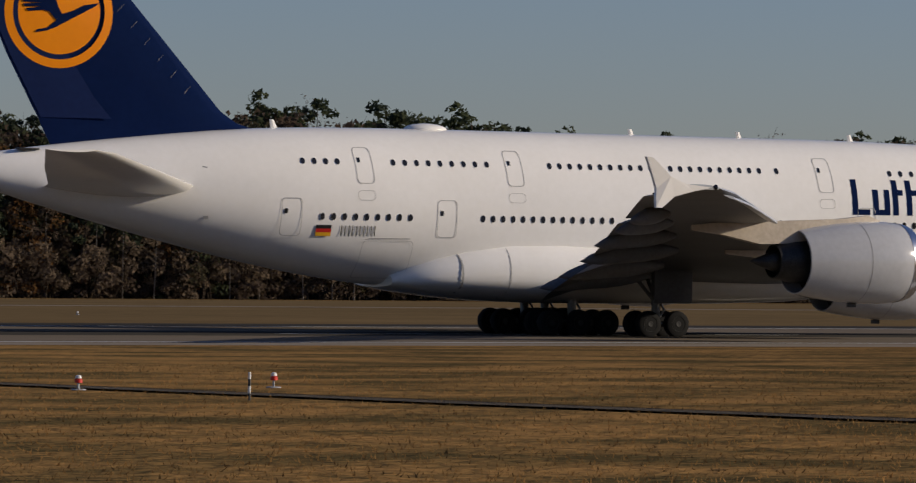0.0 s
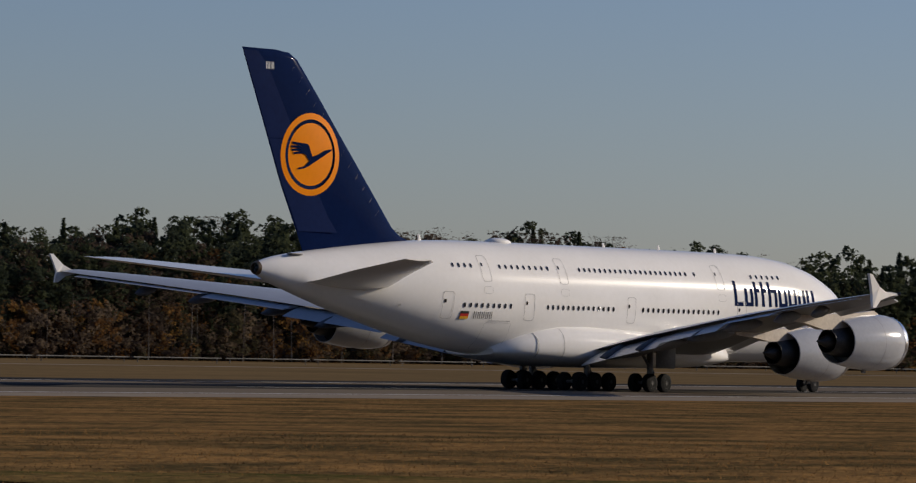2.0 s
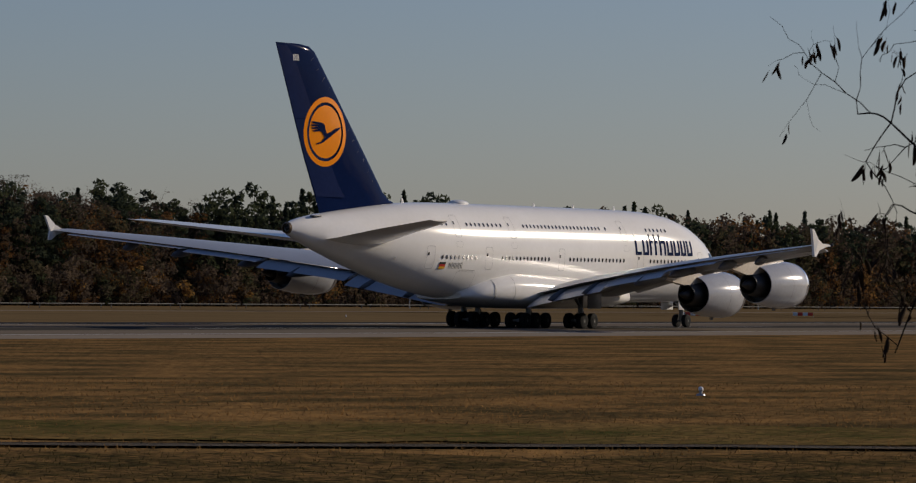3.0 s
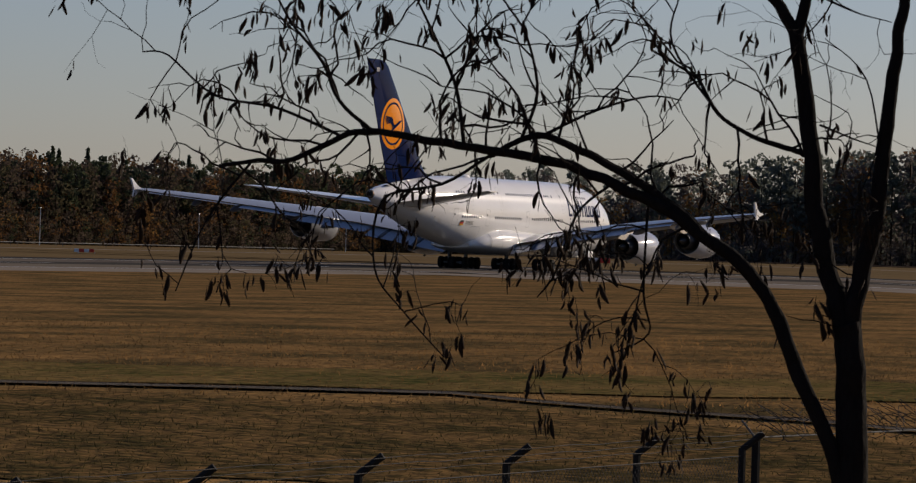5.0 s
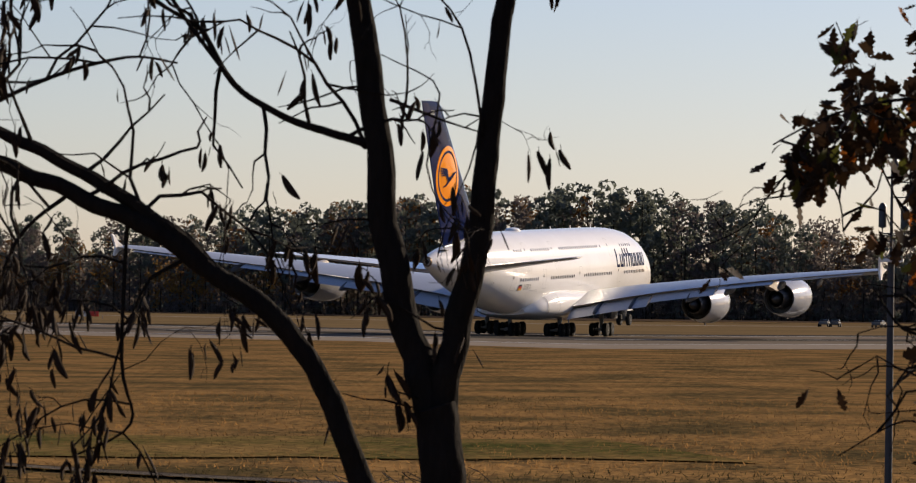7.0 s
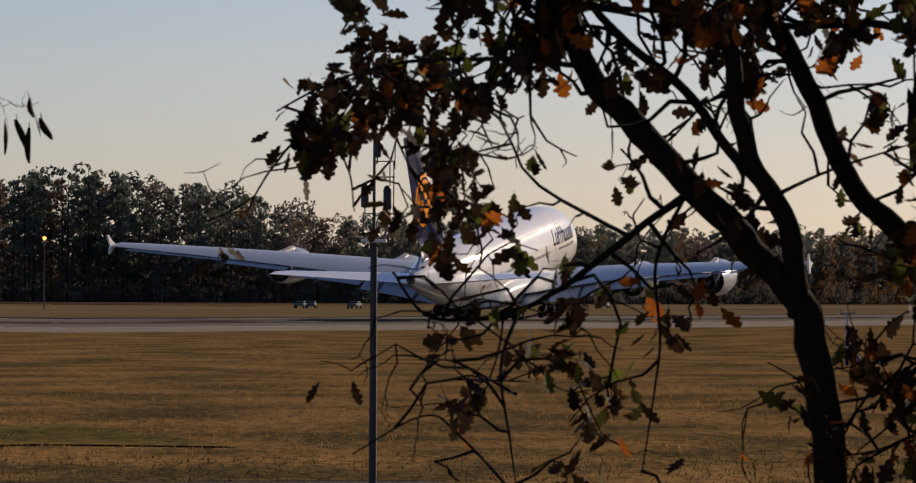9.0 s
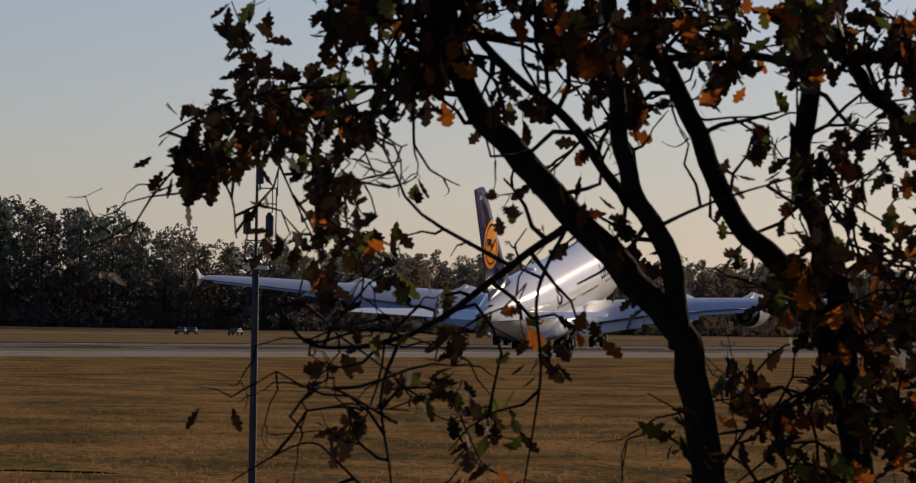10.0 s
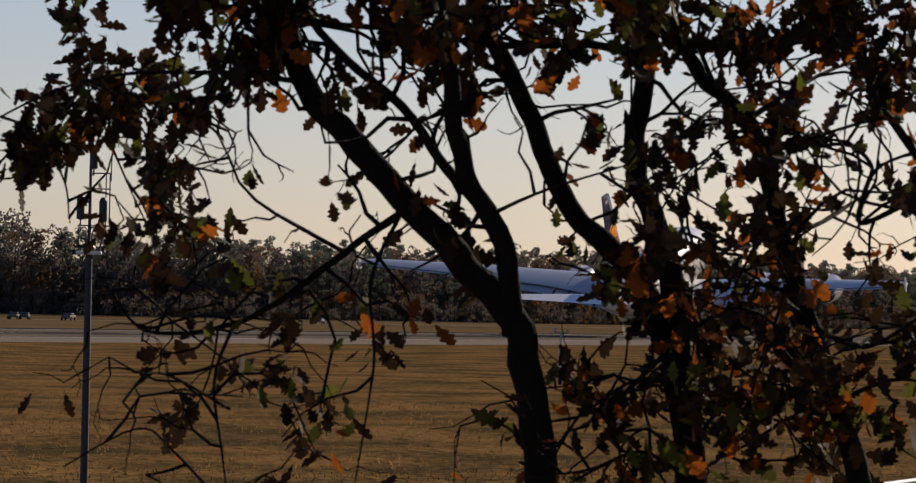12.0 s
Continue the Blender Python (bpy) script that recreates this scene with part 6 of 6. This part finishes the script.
# ---- masts, markers and far clutter ----
def build_mast():
    x, y = bend(80 * math.sin(radians(74.9)), 80 * math.cos(radians(74.9)))
    m = base("antenna_mast", "slim grey steel mast with small aerials and a top platform", "mast", m=pose(x, y, 0, 0, 0, -80))
    bm = bmesh.new()
    tube(bm, [(0, 0, 0), (0, 0, 3.45)], [0.045, 0.036], 10)
    part("pole", bm, MAST, m)
    bm = bmesh.new()
    box(bm, (0, 0, 3.46), (0.26, 0.2, 0.035), 0.006)
    part("platform", bm, SIGN_WHITE, m)
    bm = bmesh.new()
    tube(bm, [(0, 0, 3.46), (0.0, 0, 4.5)], [0.018, 0.014], 8)
    part("upper_pole", bm, MAST, m)
    # three dark aerials on brackets, a ladder-like side frame, a whip and two loops of cable
    for ax, low, high in ((-0.095, 3.80, 4.06), (0.135, 3.78, 4.03), (0.03, 4.32, 4.52)):
        bm = bmesh.new()
        tube(bm, [(0, 0, low - 0.06), (ax, 0, low - 0.06), (ax, 0, low + 0.02)], 0.01, 6)
        part("bracket", bm, MAST, m)
        bm = bmesh.new()
        revolve(bm, [(low, 0.02), (low + 0.01, 0.042), (high - 0.04, 0.042), (high, 0.022), (high + 0.005, 0.0)], (ax, 0, 0), "z", 14)
        part("aerial", bm, BLACK, m, "dark cylindrical aerial")
    bm = bmesh.new()
    for ax in (0.16, 0.2):
        tube(bm, [(ax, 0.02, 3.74), (ax, 0.02, 4.28)], 0.007, 5)
    for z in (3.74, 4.12, 4.28):
        tube(bm, [(0, 0.01, z), (0.21, 0.02, z)], 0.007, 5)
    part("side_frame", bm, MAST, m)
    bm = bmesh.new()
    tube(bm, [(0.21, 0, 4.2), (0.225, 0, 5.05)], [0.007, 0.003], 5)
    part("whip_aerial", bm, MAST, m)
    bm = bmesh.new()
    for ax in (-0.11, 0.0, 0.11):
        tube(bm, [(ax, 0.07, 3.48), (ax, 0.07, 3.76)], 0.006, 5)
    part("guard_frame", bm, MAST, m)
    for ax in (-0.06, 0.075):
        bm = bmesh.new()
        tube(bm, [(ax + 0.052 * math.cos(k * 0.45), 0.05, 3.61 + 0.115 * math.sin(k * 0.45)) for k in range(15)], 0.008, 5)
        part("cable_loop", bm, BLACK, m)


build_mast()


def marker_post(x, y, h, label, red):
    m = base("marker_light", label, "marker", "runway markers", pose(*bend(x, y), 0))
    bm = bmesh.new()
    box(bm, (0, 0, 0.02), (0.3, 0.3, 0.04), 0.01)
    part("foot", bm, STEEL, m)
    bm = bmesh.new()
    tube(bm, [(0, 0, 0.03), (0, 0, h * 0.5)], 0.03, 8)
    part("stem", bm, STEEL, m)
    bm = bmesh.new()
    revolve(bm, [(h * 0.48, 0.03), (h * 0.5, 0.1), (h * 0.72, 0.1), (h * 0.75, 0.05)], (0, 0, 0), "z", 12)
    part("collar", bm, red, m)
    bm = bmesh.new()
    revolve(bm, [(h * 0.75, 0.06), (h * 0.78, 0.085), (h * 0.95, 0.07), (h, 0.01)], (0, 0, 0), "z", 12)
    part("lens", bm, SIGN_WHITE if red is SIGN_RED else SIGN_RED, m)


marker_post(44.5, 106.7, 0.4, "small red airfield marker light on the grass", SIGN_RED)
marker_post(50.8, 108.4, 0.42, "small red and white marker light on the grass", SIGN_RED)


def snow_post():
    m = base("marker_pole", "slim black and white marker pole", "marker pole", m=pose(45.1, 97.6, 0))
    for k in range(4):
        bm = bmesh.new()
        tube(bm, [(0, 0, 0.17 * k), (0, 0, 0.17 * (k + 1))], 0.035, 8)
        part("band", bm, SIGN_WHITE if k % 2 else BLACK, m) if k != 3 else part("band", bm, SIGN_WHITE, m)


snow_post()


def runway_lamp(x, y):
    m = base("runway_lamp", "small pale runway edge lamp", "runway lamp", "runway edge lamps", pose(*bend(x, y), 0))
    bm = bmesh.new()
    revolve(bm, [(0.0, 0.14), (0.05, 0.12), (0.06, 0.05), (0.15, 0.05)], (0, 0, 0), "z", 10)
    part("stand", bm, STEEL, m)
    bm = bmesh.new()
    revolve(bm, [(0.15, 0.05), (0.17, 0.08), (0.24, 0.07), (0.27, 0.01)], (0, 0, 0), "z", 10)
    part("lens", bm, SIGN_WHITE, m)


for x in (130, 250, 460):
    runway_lamp(x, FAR_EDGE + 60)
runway_lamp(116, 66)


def far_sign(x, y, w, h, n):
    m = base("taxiway_sign", "low red and white taxiway sign board", "sign", "taxiway signs", pose(*bend(x, y), 0, 0, 0, -60))
    for k in range(n):
        bm = bmesh.new()
        box(bm, ((k - n / 2) * w / n, 0, h * 0.62), (w / n * 0.94, 0.2, h * 0.7), 0.02)
        part("panel", bm, SIGN_RED if k % 2 else SIGN_WHITE, m)
    for q in (-0.4, 0.4):
        bm = bmesh.new()
        tube(bm, [(q * w, 0, 0), (q * w, 0, h * 0.4)], 0.05, 6)
        part("leg", bm, STEEL, m)


far_sign(560, 320, 3.0, 0.7, 4)
far_sign(590, 318, 3.0, 0.7, 4)
far_sign(820, 330, 4.0, 1.2, 2)


def far_post():
    q = 330.0
    x, y = bend(q * math.sin(radians(78.38)), q * math.cos(radians(78.38)))
    m = base("wind_sensor_post", "banded short post with small cross-arm", "post", m=pose(x, y, 0, 0, 0, -84))
    for k in range(4):
        bm = bmesh.new()
        tube(bm, [(0, 0, 0.40 * k), (0, 0, 0.40 * (k + 1))], 0.07, 8)
        part("band", bm, SIGN_WHITE if k % 2 else NAVY, m)
    bm = bmesh.new()
    tube(bm, [(0, 0, 1.6), (0, 0, 2.25)], 0.035, 6)
    tube(bm, [(-0.3, 0, 2.2), (0.3, 0, 2.2)], 0.03, 6)
    tube(bm, [(-0.27, 0, 2.2), (-0.27, 0, 2.4)], 0.06, 6)
    tube(bm, [(0.27, 0, 2.2), (0.27, 0, 2.36)], 0.06, 6)
    part("cross_arm", bm, STEEL, m)
    bm = bmesh.new()
    box(bm, (0.45, 0, 0.2), (0.2, 0.2, 0.4), 0.02)
    part("junction_box", bm, STEEL, m)


far_post()


def far_vehicle(x, y, w, label, cab):
    m = base("service_vehicle", label, "vehicle", "far service vehicles", pose(*bend(x, y), 0, 0, 0, 0))
    bm = bmesh.new()
    box(bm, (0, 0, 0.75), (w, 1.8, 0.6), 0.15)
    part("body", bm, RAIL, m)
    bm = bmesh.new()
    box(bm, (w * 0.1, 0, 1.2), (w * 0.55, 1.6, 0.34), 0.1)
    part("cabin", bm, GLASS, m)
    bm = bmesh.new()
    revolve(bm, [(-0.15, 0.1), (-0.13, 0.36), (0.13, 0.36), (0.15, 0.1)], (0, 0, 0), "y", 14)
    wheel = mesh_of("wheel", bm, TYRE)
    for q in (-0.32, 0.32):
        for s in (-0.9, 0.9):
            o = new("wheel", wheel)
            o.parent, o.matrix_basis = m, Matrix.Translation((q * w, s, 0.36))


for b, r, w in ((74.36, 1490, 2.6), (74.44, 1495, 2.4), (74.76, 1490, 5.4), (76.6, 1700, 4.6)):
    far_vehicle(r * math.sin(radians(b)), r * math.cos(radians(b)), w, "pale service vehicle standing beyond the runway", 0)


def far_fence():
    """Light guard rail in front of the forest."""
    for x in range(380, 1000, 20):
        m = base("guard_rail", "pale guard rail before the forest", "guard rail", "guard rails", None)
        a, b = Vector((*bend(x, 470), 0)), Vector((*bend(x + 19, 470), 0))
        m.matrix_basis = Matrix.Translation(a)
        bm = bmesh.new()
        tube(bm, [Vector((0, 0, 0.8)), b - a + Vector((0, 0, 0.8))], 0.1, 6)
        part("rail", bm, RAIL, m)
        for q in (0.05, 0.95):
            bm = bmesh.new()
            tube(bm, [(b - a) * q, (b - a) * q + Vector((0, 0, 0.8))], 0.07, 6)
            part("post", bm, RAIL, m)


far_fence()


def lamp_pole(x, y, h):
    m = base("light_pole", "tall thin pale pole before the forest", "pole", "poles before the forest", pose(*bend(x, y), 0))
    bm = bmesh.new()
    tube(bm, [(0, 0, 0), (0, 0, h)], [0.13, 0.07], 8)
    part("shaft", bm, STEEL, m)
    bm = bmesh.new()
    box(bm, (0, 0, h + 0.08), (0.6, 0.3, 0.16), 0.04)
    part("head", bm, STEEL, m)


for x in (760, 830, 905, 985, 1070):
    lamp_pole(x, 500, 8.5)


def signal_light():
    """A warm light on a mast before the forest."""
    q = 1300.0
    m = base("signal_light", "warm orange light on a tall mast", "signal light", m=pose(*bend(q * math.sin(radians(72.47)), q * math.cos(radians(72.47))), 0))
    bm = bmesh.new()
    tube(bm, [(0, 0, 0), (0, 0, 11.6)], [0.12, 0.08], 8)
    part("mast", bm, RAIL, m)
    glow = bpy.data.materials.new("lamp_glow")
    glow.use_nodes = True
    shade = glow.node_tree.nodes["Principled BSDF"]
    shade.inputs["Base Color"].default_value = (0.9, 0.4, 0.1, 1)
    shade.inputs["Emission Color"].default_value = (1.0, 0.42, 0.08, 1)
    shade.inputs["Emission Strength"].default_value = 2.2
    bm = bmesh.new()
    bmesh.ops.create_uvsphere(bm, u_segments=12, v_segments=8, radius=0.34, matrix=Matrix.Translation((0, 0, 12.0)))
    part("lamp", bm, glow, m, "glowing orange lamp")


signal_light()


def motions():
    rows = []
    for t, x, y, lift, heading, nose in TAKEOFF:
        rows.append((t, pose(x, y, lift, 0, 0, 90 - heading) @ pose(0, 0, 0, 0.25, -nose, 0)))
    walk(airliner, rows)
    # the wings lift as they take the weight: seconds, degrees on the right and on the left
    lifts = [(0.0, 0.0, 1.6), (4.3, 0.1, 1.6), (7.0, 0.6, 2.3), (7.7, 1.0, 2.8), (9.3, 1.7, 3.4), (11.5, 2.4, 3.9), (12.0, 2.6, 4.1)]
    for sign in (-1, 1):
        hinge = Matrix.Translation((0, sign * 3.0, 3.4))
        turns = [(t, hinge @ pose(0, 0, 0, r if sign > 0 else -r, 0, -6.0 if sign > 0 else 0.0) @ hinge.inverted()) for t, r in ((row[0], row[1 if sign < 0 else 2]) for row in lifts)]
        for ob in FLEXING[sign]:
            walk(ob, turns)


motions()
